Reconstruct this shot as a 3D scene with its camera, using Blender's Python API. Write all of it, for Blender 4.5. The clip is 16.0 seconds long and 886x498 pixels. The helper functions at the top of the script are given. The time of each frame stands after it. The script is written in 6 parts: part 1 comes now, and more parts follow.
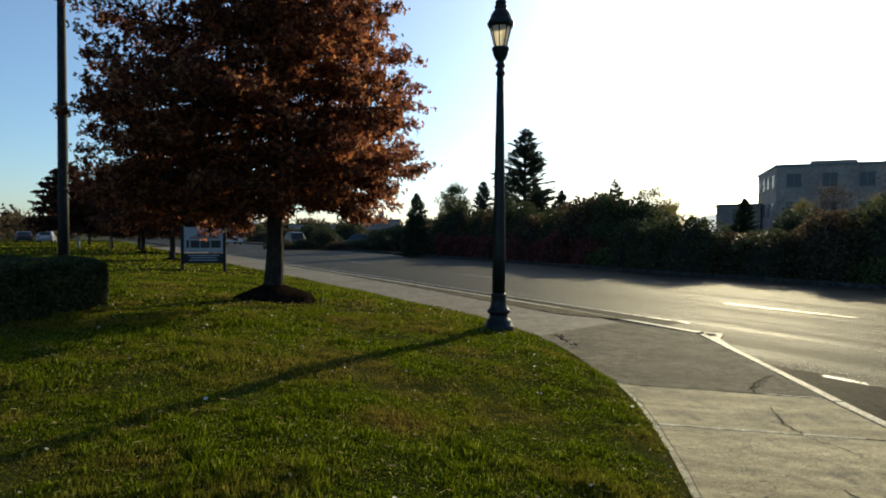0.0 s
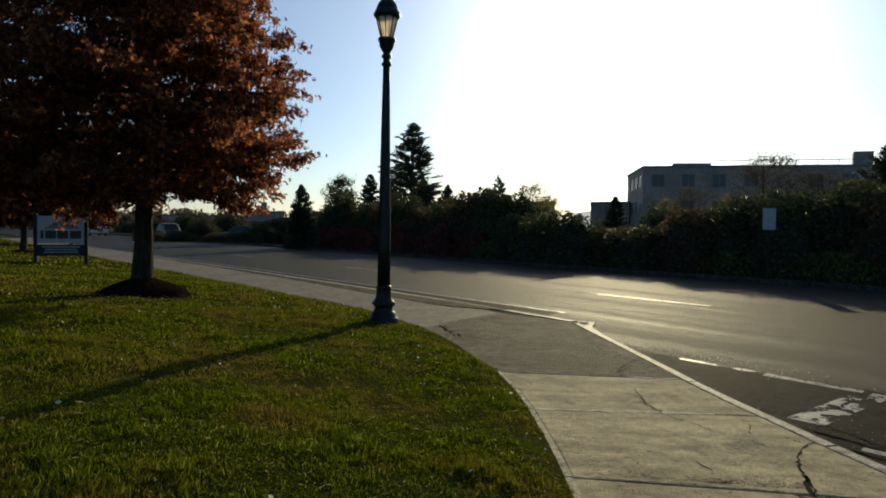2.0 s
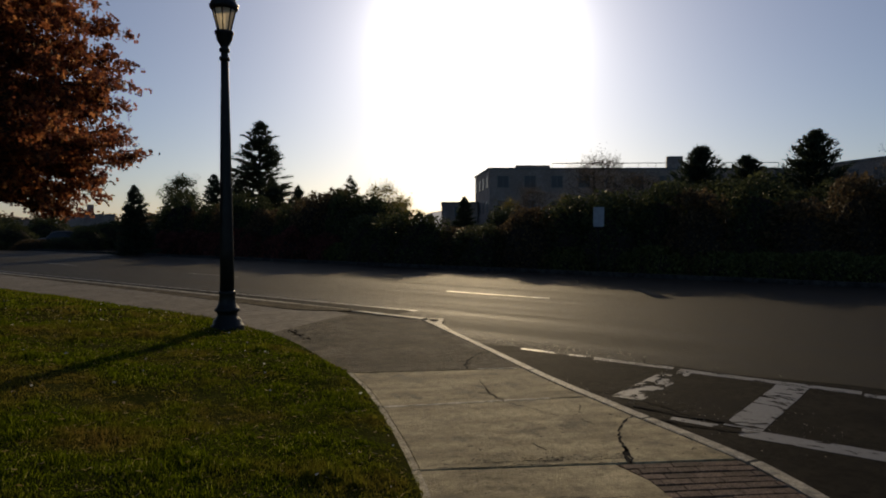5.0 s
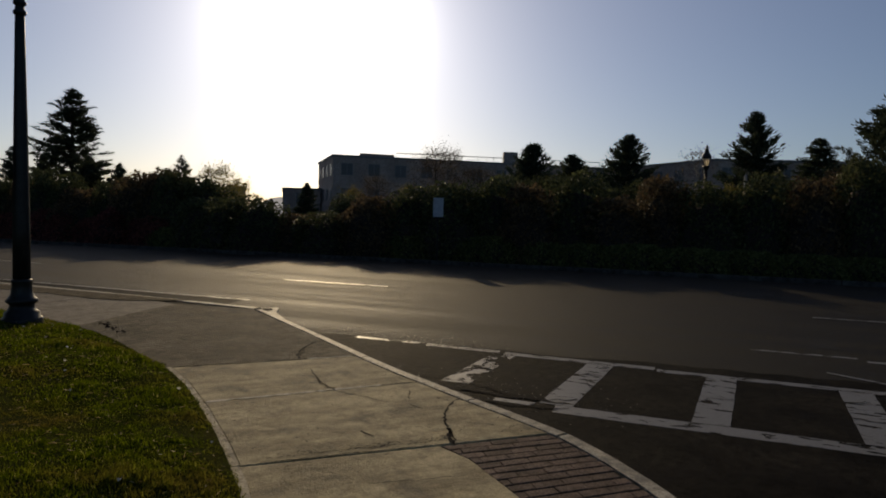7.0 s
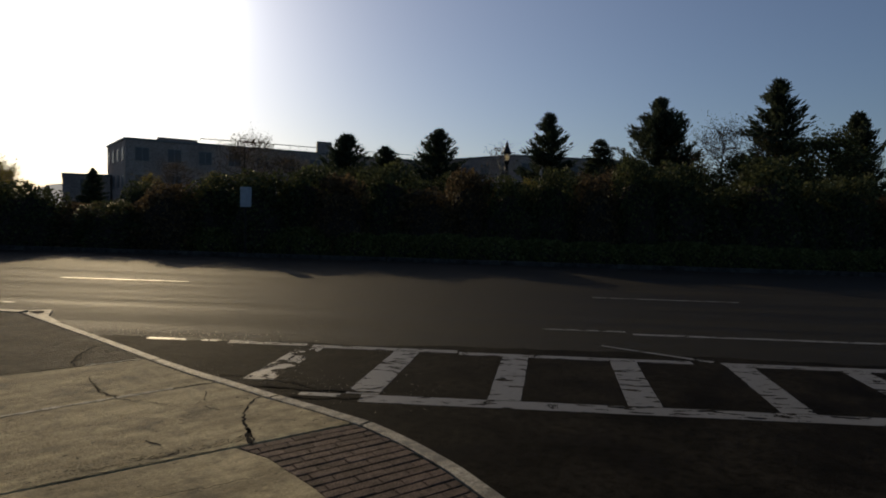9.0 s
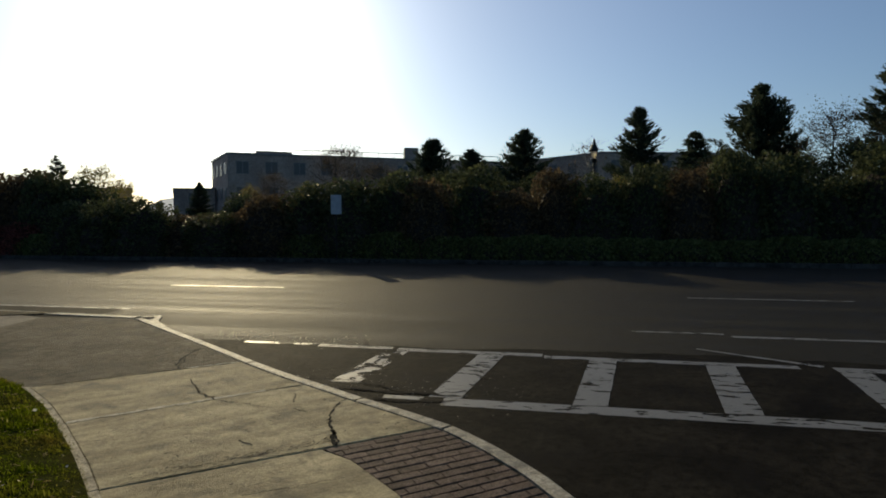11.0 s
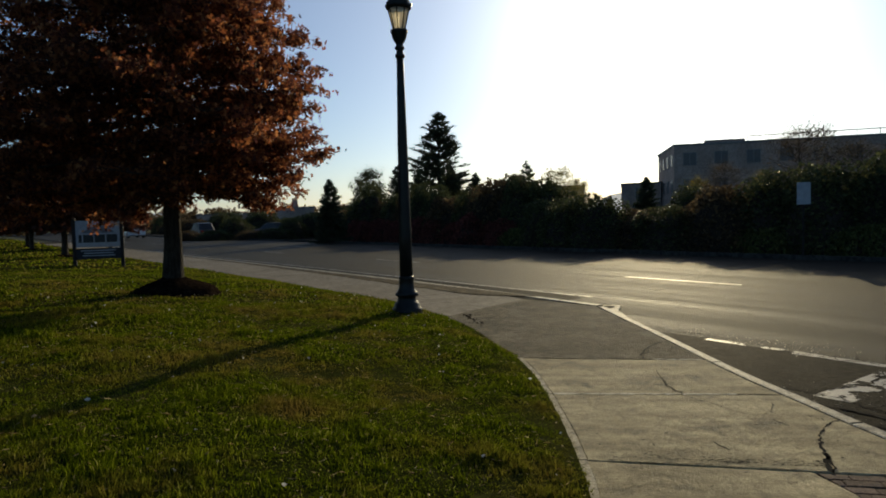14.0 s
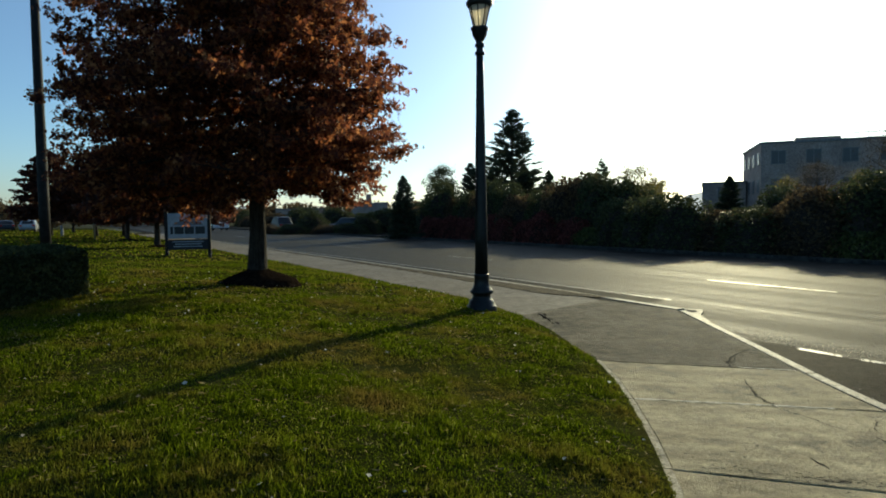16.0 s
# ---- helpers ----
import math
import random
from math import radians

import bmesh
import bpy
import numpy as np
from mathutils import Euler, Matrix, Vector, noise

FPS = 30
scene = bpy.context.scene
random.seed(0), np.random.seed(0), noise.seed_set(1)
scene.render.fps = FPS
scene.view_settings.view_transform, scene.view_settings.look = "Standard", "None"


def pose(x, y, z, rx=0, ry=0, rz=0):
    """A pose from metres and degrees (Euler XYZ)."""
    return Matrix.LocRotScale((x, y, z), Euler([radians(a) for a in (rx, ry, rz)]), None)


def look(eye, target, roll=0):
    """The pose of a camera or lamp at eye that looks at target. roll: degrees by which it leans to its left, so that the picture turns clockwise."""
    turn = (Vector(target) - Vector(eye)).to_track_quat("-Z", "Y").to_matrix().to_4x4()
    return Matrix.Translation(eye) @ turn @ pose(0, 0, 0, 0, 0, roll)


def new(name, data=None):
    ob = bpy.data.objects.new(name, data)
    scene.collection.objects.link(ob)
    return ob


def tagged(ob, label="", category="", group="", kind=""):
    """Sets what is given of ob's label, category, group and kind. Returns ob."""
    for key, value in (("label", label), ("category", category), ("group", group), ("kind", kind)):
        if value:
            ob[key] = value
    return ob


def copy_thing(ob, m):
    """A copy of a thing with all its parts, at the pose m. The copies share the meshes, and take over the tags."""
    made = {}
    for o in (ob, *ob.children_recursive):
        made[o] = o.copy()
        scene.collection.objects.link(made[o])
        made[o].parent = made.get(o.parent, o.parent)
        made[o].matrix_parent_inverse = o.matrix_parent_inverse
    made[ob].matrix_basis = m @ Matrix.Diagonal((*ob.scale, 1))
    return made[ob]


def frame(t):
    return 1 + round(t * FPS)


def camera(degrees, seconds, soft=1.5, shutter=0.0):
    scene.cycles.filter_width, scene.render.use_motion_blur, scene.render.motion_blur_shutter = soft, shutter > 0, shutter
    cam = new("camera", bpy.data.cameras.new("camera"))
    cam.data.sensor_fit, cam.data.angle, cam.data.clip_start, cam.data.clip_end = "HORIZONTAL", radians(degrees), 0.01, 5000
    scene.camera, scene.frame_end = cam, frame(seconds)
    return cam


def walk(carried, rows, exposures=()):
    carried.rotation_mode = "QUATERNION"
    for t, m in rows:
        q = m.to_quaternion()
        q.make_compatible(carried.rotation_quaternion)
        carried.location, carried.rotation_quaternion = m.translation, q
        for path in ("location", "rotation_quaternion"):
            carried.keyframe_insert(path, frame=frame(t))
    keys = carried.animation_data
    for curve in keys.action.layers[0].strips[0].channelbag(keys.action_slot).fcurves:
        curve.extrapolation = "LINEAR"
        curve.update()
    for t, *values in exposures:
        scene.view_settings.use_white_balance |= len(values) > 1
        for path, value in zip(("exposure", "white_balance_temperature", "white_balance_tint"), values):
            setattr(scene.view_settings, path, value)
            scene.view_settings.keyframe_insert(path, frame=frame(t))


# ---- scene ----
from mathutils import Vector as V3

# ---- camera -------------------------------------------------------------
cam = camera(71.4, 16.0, soft=1.9)
PATH = [
    (0, (0.365, 0.17, 1.616), (0.287, 2.568, 1.554), 0.3),
    (0.5, (0.352, 0.172, 1.615), (0.352, 2.572, 1.552), 0.1),
    (1, (0.366, 0.211, 1.609), (0.473, 2.608, 1.554), 0.3),
    (1.5, (0.37, 0.197, 1.602), (0.604, 2.585, 1.548), 0.5),
    (2, (0.395, 0.198, 1.597), (0.754, 2.569, 1.514), 0.9),
    (2.5, (0.407, 0.197, 1.592), (0.893, 2.545, 1.522), 0.7),
    (3, (0.426, 0.194, 1.595), (1.004, 2.522, 1.531), 0.5),
    (5.3, (0.472, 0.151, 1.591), (1.453, 2.34, 1.505), 0.6),
    (5.5, (0.481, 0.148, 1.594), (1.52, 2.309, 1.492), 1.1),
    (6, (0.505, 0.142, 1.592), (1.662, 2.242, 1.481), 0.9),
    (6.5, (0.524, 0.133, 1.594), (1.796, 2.166, 1.492), 1.7),
    (7, (0.56, 0.132, 1.585), (1.988, 2.058, 1.472), 1.4),
    (7.5, (0.594, 0.156, 1.579), (2.119, 2.005, 1.459), 1.5),
    (8, (0.626, 0.11, 1.586), (2.268, 1.858, 1.458), 1.2),
    (8.5, (0.668, 0.092, 1.58), (2.444, 1.702, 1.452), 1.4),
    (8.7, (0.66, 0.088, 1.577), (2.494, 1.63, 1.447), 1.6),
    (9.6, (0.7, 0.06, 1.583), (2.73, 1.33, 1.455), 1.0),
    (10.8, (0.746, 0.022, 1.579), (2.546, 1.607, 1.472), 0.35),
    (11, (0.749, 0.04, 1.583), (2.454, 1.726, 1.458), -0.26),
    (11.5, (0.727, 0.061, 1.591), (2.164, 1.978, 1.457), -0.88),
    (12, (0.696, 0.105, 1.591), (1.867, 2.196, 1.462), -0.82),
    (12.5, (0.661, 0.117, 1.599), (1.627, 2.311, 1.453), -1.54),
    (13, (0.613, 0.118, 1.594), (1.306, 2.412, 1.463), -1.4),
    (13.5, (0.578, 0.141, 1.593), (1.034, 2.493, 1.453), -1.46),
    (14, (0.55, 0.141, 1.599), (0.788, 2.526, 1.474), -1.49),
    (14.5, (0.526, 0.144, 1.598), (0.637, 2.538, 1.462), -1.03),
    (15, (0.51, 0.12, 1.595), (0.573, 2.516, 1.464), -0.76),
    (15.5, (0.501, 0.143, 1.601), (0.558, 2.538, 1.454), -0.71),
    (16, (0.466, 0.145, 1.607), (0.431, 2.542, 1.476), -0.63),
]
EXPOSURES = [(0.0, 0.05, 6350, 1), (1.5, -0.35, 6400, -2), (2.0, -0.5, 6450, 2), (3.0, -0.88, 6550, 8), (5.5, -1.32, 6900, 15), (8.5, -1.32, 6850, 14), (11.0, -0.68, 6550, 5),
             (12.0, -1.08, 6750, 11), (12.5, -1.3, 6850, 14), (13.5, -1.25, 6800, 11), (14.0, -0.7, 6550, 5), (14.5, -0.35, 6350, 0), (15.0, -0.3, 6200, -2), (16.0, -0.15, 6080, -5)]
walk(cam, [(t, look(eye, target, roll)) for t, eye, target, roll in PATH], EXPOSURES)

# ---- daylight: low sun, clear sky ----------------------------------------
SUN_AZ, SUN_EL = radians(25.2), radians(17.0)
SUN = V3((math.sin(SUN_AZ) * math.cos(SUN_EL), math.cos(SUN_AZ) * math.cos(SUN_EL), math.sin(SUN_EL)))
world = bpy.data.worlds.new("sky")
scene.world = world
world.use_nodes = True
wn, wl = world.node_tree.nodes, world.node_tree.links
wn.clear()
sky = wn.new("ShaderNodeTexSky")
sky.sky_type = "NISHITA"
sky.sun_disc = False
sky.sun_elevation, sky.sun_rotation = SUN_EL, SUN_AZ
sky.air_density, sky.dust_density, sky.ozone_density = 1.0, 0.7, 4.6
wbg = wn.new("ShaderNodeBackground")
wbg.inputs["Strength"].default_value = 0.14
wl.new(sky.outputs[0], wbg.inputs["Color"])
# the bright haze round the sun
wco = wn.new("ShaderNodeTexCoord")
wdot = wn.new("ShaderNodeVectorMath")
wdot.operation = "DOT_PRODUCT"
wdot.inputs[1].default_value = SUN
wl.new(wco.outputs["Generated"], wdot.inputs[0])
wmax = wn.new("ShaderNodeMath")
wmax.operation = "MAXIMUM"
wmax.inputs[1].default_value = 0.0
wl.new(wdot.outputs["Value"], wmax.inputs[0])
total = wbg.outputs[0]
for power, gain, tint in ((260.0, 14.0, (1.0, 0.98, 0.94, 1)), (45.0, 0.9, (1.0, 0.99, 0.97, 1)), (5.0, 0.25, (1.0, 0.96, 1.0, 1)), (0.5, 0.085, (1.0, 0.82, 0.92, 1))):
    wp = wn.new("ShaderNodeMath")
    wp.operation = "POWER"
    wp.inputs[1].default_value = power
    wl.new(wmax.outputs[0], wp.inputs[0])
    wg = wn.new("ShaderNodeMath")
    wg.operation = "MULTIPLY"
    wg.inputs[1].default_value = gain
    wl.new(wp.outputs[0], wg.inputs[0])
    wb = wn.new("ShaderNodeBackground")
    wb.inputs["Color"].default_value = tint
    wl.new(wg.outputs[0], wb.inputs["Strength"])
    wa = wn.new("ShaderNodeAddShader")
    wl.new(total, wa.inputs[0])
    wl.new(wb.outputs[0], wa.inputs[1])
    total = wa.outputs[0]
wout = wn.new("ShaderNodeOutputWorld")
wl.new(total, wout.inputs["Surface"])

sun_data = bpy.data.lights.new("sun", "SUN")
sun_data.energy, sun_data.angle, sun_data.color = 5.0, radians(0.53), (1.0, 0.8, 0.475)
sun = new("sun", sun_data)
sun.matrix_world = look(SUN * 200, (0, 0, 0))


ROAD_TURN = math.atan2(-0.841, 0.541)


# ---- materials -----------------------------------------------------------
def node_mat(name):
    m = bpy.data.materials.new(name)
    m.use_nodes = True
    nodes = m.node_tree.nodes
    return m, nodes, m.node_tree.links, nodes["Principled BSDF"]


def ramp(nodes, stops):
    r = nodes.new("ShaderNodeValToRGB")
    e = r.color_ramp.elements
    while len(e) < len(stops):
        e.new(0.5)
    for el, (p, c) in zip(e, stops):
        el.position, el.color = p, (*c, 1)
    return r


def noise_node(nodes, links, scale, detail=6.0, rough=0.6, stretch=None):
    g = nodes.new("ShaderNodeNewGeometry")
    n = nodes.new("ShaderNodeTexNoise")
    n.inputs["Scale"].default_value, n.inputs["Detail"].default_value, n.inputs["Roughness"].default_value = scale, detail, rough
    if stretch:
        turn = nodes.new("ShaderNodeMapping")
        turn.inputs["Rotation"].default_value = (0, 0, stretch[1])
        links.new(g.outputs["Position"], turn.inputs["Vector"])
        mp = nodes.new("ShaderNodeMapping")
        mp.inputs["Scale"].default_value = stretch[0]
        links.new(turn.outputs[0], mp.inputs["Vector"])
        links.new(mp.outputs[0], n.inputs["Vector"])
    else:
        links.new(g.outputs["Position"], n.inputs["Vector"])
    return n


def blend(nodes, links, kind, fac, a, b):
    mx = nodes.new("ShaderNodeMix")
    mx.data_type, mx.blend_type = "RGBA", kind
    if isinstance(fac, (int, float)):
        mx.inputs["Factor"].default_value = fac
    else:
        links.new(fac, mx.inputs["Factor"])
    for sock, v in ((mx.inputs[6], a), (mx.inputs[7], b)):
        if isinstance(v, tuple):
            sock.default_value = (*v, 1)
        else:
            links.new(v, sock)
    return mx.outputs[2]


def surface(name, dark, light, coarse=0.8, fine=40.0, rough=(0.6, 0.85), bump=0.3, bump_dist=0.01, metal=0.0, stain=None, stain_at=(0.55, 0.7), stain_scale=0.5,
            vary=0.0, stretch=None, spec=0.5, mid=9.0, mottle=0.2, grain=0.9):
    """Stone-like surface: coarse mottling, fine grain, optional stains, relief."""
    m, nodes, links, bsdf = node_mat(name)
    n1 = noise_node(nodes, links, coarse, 5, 0.6, stretch)
    n2 = noise_node(nodes, links, fine, 4, 0.7)
    r1 = ramp(nodes, [(0.36, dark), (0.64, light)])
    links.new(n1.outputs["Fac"], r1.inputs[0])
    r2 = ramp(nodes, [(0.35, (0.6, 0.6, 0.6)), (0.65, (1.35, 1.35, 1.35))])
    links.new(n2.outputs["Fac"], r2.inputs[0])
    col = blend(nodes, links, "MULTIPLY", grain, r1.outputs[0], r2.outputs[0])
    nm = noise_node(nodes, links, mid, 6, 0.7)
    rm = ramp(nodes, [(0.38, (1 - mottle,) * 3), (0.5, (1, 1, 1)), (0.62, (1 + mottle * 0.6,) * 3)])
    links.new(nm.outputs["Fac"], rm.inputs[0])
    col = blend(nodes, links, "MULTIPLY", 1.0, col, rm.outputs[0])
    if stain:
        n3 = noise_node(nodes, links, stain_scale, 7, 0.65)
        r3 = ramp(nodes, [(stain_at[0], (0, 0, 0)), (stain_at[1], (1, 1, 1))])
        links.new(n3.outputs["Fac"], r3.inputs[0])
        col = blend(nodes, links, "MIX", r3.outputs[0], col, stain)
    if vary:
        oi = nodes.new("ShaderNodeObjectInfo")
        r4 = ramp(nodes, [(0.0, (1 - vary,) * 3), (1.0, (1 + vary,) * 3)])
        links.new(oi.outputs["Random"], r4.inputs[0])
        col = blend(nodes, links, "MULTIPLY", 1.0, col, r4.outputs[0])
    links.new(col, bsdf.inputs["Base Color"])
    rr = nodes.new("ShaderNodeMapRange")
    rr.inputs["To Min"].default_value, rr.inputs["To Max"].default_value = rough
    links.new(n1.outputs["Fac"], rr.inputs["Value"])
    links.new(rr.outputs[0], bsdf.inputs["Roughness"])
    bsdf.inputs["Metallic"].default_value = metal
    bsdf.inputs["Specular IOR Level"].default_value = spec
    if bump:
        b = nodes.new("ShaderNodeBump")
        b.inputs["Strength"].default_value, b.inputs["Distance"].default_value = bump, bump_dist
        both = nodes.new("ShaderNodeMath")
        both.operation = "MULTIPLY_ADD"
        both.inputs[1].default_value = 1.6
        links.new(nm.outputs["Fac"], both.inputs[0])
        links.new(n2.outputs["Fac"], both.inputs[2])
        links.new(both.outputs[0], b.inputs["Height"])
        links.new(b.outputs[0], bsdf.inputs["Normal"])
    return m


def leafy(name, stops, through_gain=0.5, rough=0.5, patch=None, shine=0.15, face=1.0):
    """Thin leaves that let light through; every leaf its own shade."""
    m, nodes, links, bsdf = node_mat(name)
    g = nodes.new("ShaderNodeNewGeometry")
    r = ramp(nodes, stops)
    links.new(g.outputs["Random Per Island"], r.inputs[0])
    col = r.outputs[0]
    if patch:
        n = noise_node(nodes, links, patch[1], 4, 0.6)
        r2 = ramp(nodes, [(patch[2], (0, 0, 0)), (patch[3], (1, 1, 1))])
        links.new(n.outputs["Fac"], r2.inputs[0])
        col = blend(nodes, links, "MIX", r2.outputs[0], col, patch[0])
    upper = blend(nodes, links, "MULTIPLY", 1.0, col, (face,) * 3)
    links.new(upper, bsdf.inputs["Base Color"])
    bsdf.inputs["Roughness"].default_value = rough
    bsdf.inputs["Specular IOR Level"].default_value = shine
    tr = nodes.new("ShaderNodeBsdfTranslucent")
    links.new(col, tr.inputs["Color"])
    mix = nodes.new("ShaderNodeMixShader")
    mix.inputs[0].default_value = through_gain
    links.new(bsdf.outputs[0], mix.inputs[1])
    links.new(tr.outputs[0], mix.inputs[2])
    links.new(mix.outputs[0], nodes["Material Output"].inputs["Surface"])
    return m


def worn_paint(name, paint, at=(0.42, 0.5), scale=3.0, rough=0.52, spec=0.3, drawn=(0.55, 1.6, 1)):
    """Road paint that has flaked away in blotches, so that the asphalt shows through."""
    m, nodes, links, bsdf = node_mat(name)
    n1 = noise_node(nodes, links, scale, 5, 0.55, (drawn, -ROAD_TURN))
    n2 = noise_node(nodes, links, 60, 3, 0.6)
    both = nodes.new("ShaderNodeMath")
    both.operation = "MULTIPLY_ADD"
    both.inputs[1].default_value = 0.12
    links.new(n2.outputs["Fac"], both.inputs[0])
    links.new(n1.outputs["Fac"], both.inputs[2])
    r1 = ramp(nodes, [(at[0] + 0.06, (0, 0, 0)), (at[1] + 0.06, (1, 1, 1))])
    links.new(both.outputs[0], r1.inputs[0])
    r2 = ramp(nodes, [(0.3, tuple(c * 0.72 for c in paint)), (0.7, tuple(c * 1.15 for c in paint))])
    links.new(n2.outputs["Fac"], r2.inputs[0])
    links.new(r2.outputs[0], bsdf.inputs["Base Color"])
    bsdf.inputs["Roughness"].default_value = rough
    bsdf.inputs["Specular IOR Level"].default_value = spec
    b = nodes.new("ShaderNodeBump")
    b.inputs["Strength"].default_value, b.inputs["Distance"].default_value = 0.4, 0.004
    links.new(n2.outputs["Fac"], b.inputs["Height"])
    links.new(b.outputs[0], bsdf.inputs["Normal"])
    bare = nodes.new("ShaderNodeBsdfTransparent")
    mix = nodes.new("ShaderNodeMixShader")
    links.new(r1.outputs[0], mix.inputs[0])
    links.new(bare.outputs[0], mix.inputs[1])
    links.new(bsdf.outputs[0], mix.inputs[2])
    links.new(mix.outputs[0], nodes["Material Output"].inputs["Surface"])
    return m


def plain(name, colour, rough=0.5, metal=0.0, coat=0.0):
    m, nodes, links, bsdf = node_mat(name)
    n = noise_node(nodes, links, 9.0, 5, 0.6)
    r = ramp(nodes, [(0.3, tuple(c * 0.82 for c in colour)), (0.7, tuple(min(1, c * 1.12) for c in colour))])
    links.new(n.outputs["Fac"], r.inputs[0])
    links.new(r.outputs[0], bsdf.inputs["Base Color"])
    bsdf.inputs["Roughness"].default_value, bsdf.inputs["Metallic"].default_value = rough, metal
    bsdf.inputs["Coat Weight"].default_value = coat
    return m


ASPHALT = surface("asphalt", (0.006, 0.0053, 0.0036), (0.025, 0.0222, 0.015), 1.7, 90, (0.5, 0.88), 0.9, 0.012, spec=0.066, mid=14.0, mottle=0.35, stain=(0.018, 0.018, 0.018), stain_at=(0.58, 0.72), stain_scale=0.8,
                  stretch=((0.05, 1.3, 1), -ROAD_TURN))
PATCH_ASPHALT = surface("worn_asphalt", (0.06, 0.051, 0.034), (0.165, 0.141, 0.098), 1.6, 70, (0.75, 0.9), 1.0, 0.018, spec=0.06, mid=8.0, mottle=0.42, stain=(0.045, 0.041, 0.033), stain_at=(0.55, 0.75), stain_scale=1.2)
CONCRETE = surface("concrete", (0.237, 0.192, 0.108), (0.52, 0.432, 0.252), 1.3, 55, (0.7, 0.85), 0.8, 0.014, spec=0.07, mid=9.0, mottle=0.24, stain=(0.17, 0.142, 0.09), stain_at=(0.52, 0.66), stain_scale=2.2, vary=0.06, stretch=((0.8, 2.8, 1), 0.2), grain=0.5)
FAR_CONCRETE = surface("pale_concrete", (0.15, 0.13, 0.1), (0.21, 0.185, 0.145), 0.9, 40, (0.8, 0.92), 0.5, 0.008, spec=0.08, mid=6.0, mottle=0.3, vary=0.08)
# far kerb concrete, with the thicket's shade put into its dark colour
KERB_FAR = surface("kerb_shade_dark", (0.03, 0.029, 0.028), (0.06, 0.058, 0.054), 1.5, 40, (0.8, 0.92), 0.5, 0.008, spec=0.08, mid=6.0, mottle=0.4)
VERGE = surface("verge_dirt", (0.05, 0.038, 0.022), (0.12, 0.095, 0.056), 3.0, 50, (0.85, 0.95), 1.0, 0.02, spec=0.06, mid=9.0, mottle=0.5)
SAND = surface("joint_sand", (0.5, 0.45, 0.33), (0.78, 0.71, 0.55), 12.0, 80, (0.8, 0.95), 0.4, 0.004, spec=0.1, mid=20.0, mottle=0.5)
CHIP = surface("stone_chip", (0.14, 0.128, 0.1), (0.32, 0.295, 0.24), 9.0, 60, (0.5, 0.75), 0.3, 0.003, spec=0.4)
KERB_STONE = surface("kerb_concrete", (0.21, 0.186, 0.132), (0.37, 0.332, 0.25), 2.5, 60, (0.55, 0.8), 0.6, 0.008, spec=0.24, mid=12.0, mottle=0.35, stain=(0.12, 0.11, 0.09), stain_at=(0.52, 0.66), stain_scale=4)
BRICK = surface("paver_brick", (0.09, 0.062, 0.046), (0.17, 0.12, 0.09), 5.0, 80, (0.75, 0.9), 0.6, 0.006, spec=0.08, mid=25.0, mottle=0.3, vary=0.22)
EDGING = surface("edge_concrete", (0.3, 0.255, 0.17), (0.52, 0.45, 0.31), 2.5, 60, (0.65, 0.85), 0.8, 0.01, spec=0.1, mid=14.0, mottle=0.35, stain=(0.17, 0.15, 0.1), stain_at=(0.54, 0.66), stain_scale=5)
WORN_STRIP = surface("dark_worn_asphalt", (0.005, 0.0043, 0.0031), (0.02, 0.0172, 0.0124), 1.6, 70, (0.68, 0.86), 0.7, 0.01, spec=0.02, mid=11.0, mottle=0.5, stain=(0.009, 0.008, 0.007), stain_at=(0.55, 0.66), stain_scale=1.1)
JOINT = surface("joint_dirt", (0.018, 0.015, 0.011), (0.042, 0.035, 0.026), 6, 80, (0.9, 1.0), 0.4, 0.004, spec=0.03)
CRACK = surface("crack_dirt", (0.012, 0.011, 0.01), (0.03, 0.027, 0.023), 8, 80, (0.9, 1.0), 0.3, 0.003, spec=0.02)
PAINT = worn_paint("worn_white_paint", (0.155, 0.147, 0.126), (0.395, 0.425), 8.5)
THIN_PAINT = worn_paint("thin_worn_paint", (0.155, 0.147, 0.126), (0.48, 0.51), 5.0, drawn=(1.0, 0.8, 1))
SOIL = surface("lawn_soil", (0.022, 0.026, 0.006), (0.05, 0.05, 0.014), 1.2, 30, (0.9, 1.0), 0.6, 0.02, spec=0.0, stain=(0.06, 0.042, 0.014), stain_at=(0.62, 0.77), stain_scale=0.7)
FIELD = surface("far_ground", (0.04, 0.05, 0.018), (0.075, 0.075, 0.035), 0.08, 3, (0.9, 1.0), 0.4, 0.05, spec=0.1)
MULCH = surface("bark_mulch", (0.008, 0.006, 0.005), (0.03, 0.021, 0.015), 14, 50, (0.9, 1.0), 0.9, 0.03, spec=0.0)
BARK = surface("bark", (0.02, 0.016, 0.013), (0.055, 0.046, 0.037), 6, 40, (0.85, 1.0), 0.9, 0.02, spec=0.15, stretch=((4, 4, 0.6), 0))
PALE_BARK = surface("pale_wood", (0.2, 0.18, 0.15), (0.32, 0.29, 0.24), 4, 30, (0.7, 0.9), 0.6, 0.02, stretch=((4, 4, 0.4), 0))
POST_PAINT = surface("black_green_enamel", (0.006, 0.007, 0.0065), (0.013, 0.015, 0.014), 7, 60, (0.4, 0.55), 0.15, 0.002, spec=0.3)
BLACK_POLE = surface("dark_bronze_paint", (0.015, 0.014, 0.014), (0.03, 0.028, 0.027), 5, 50, (0.6, 0.75), 0.1, 0.002, spec=0.15)
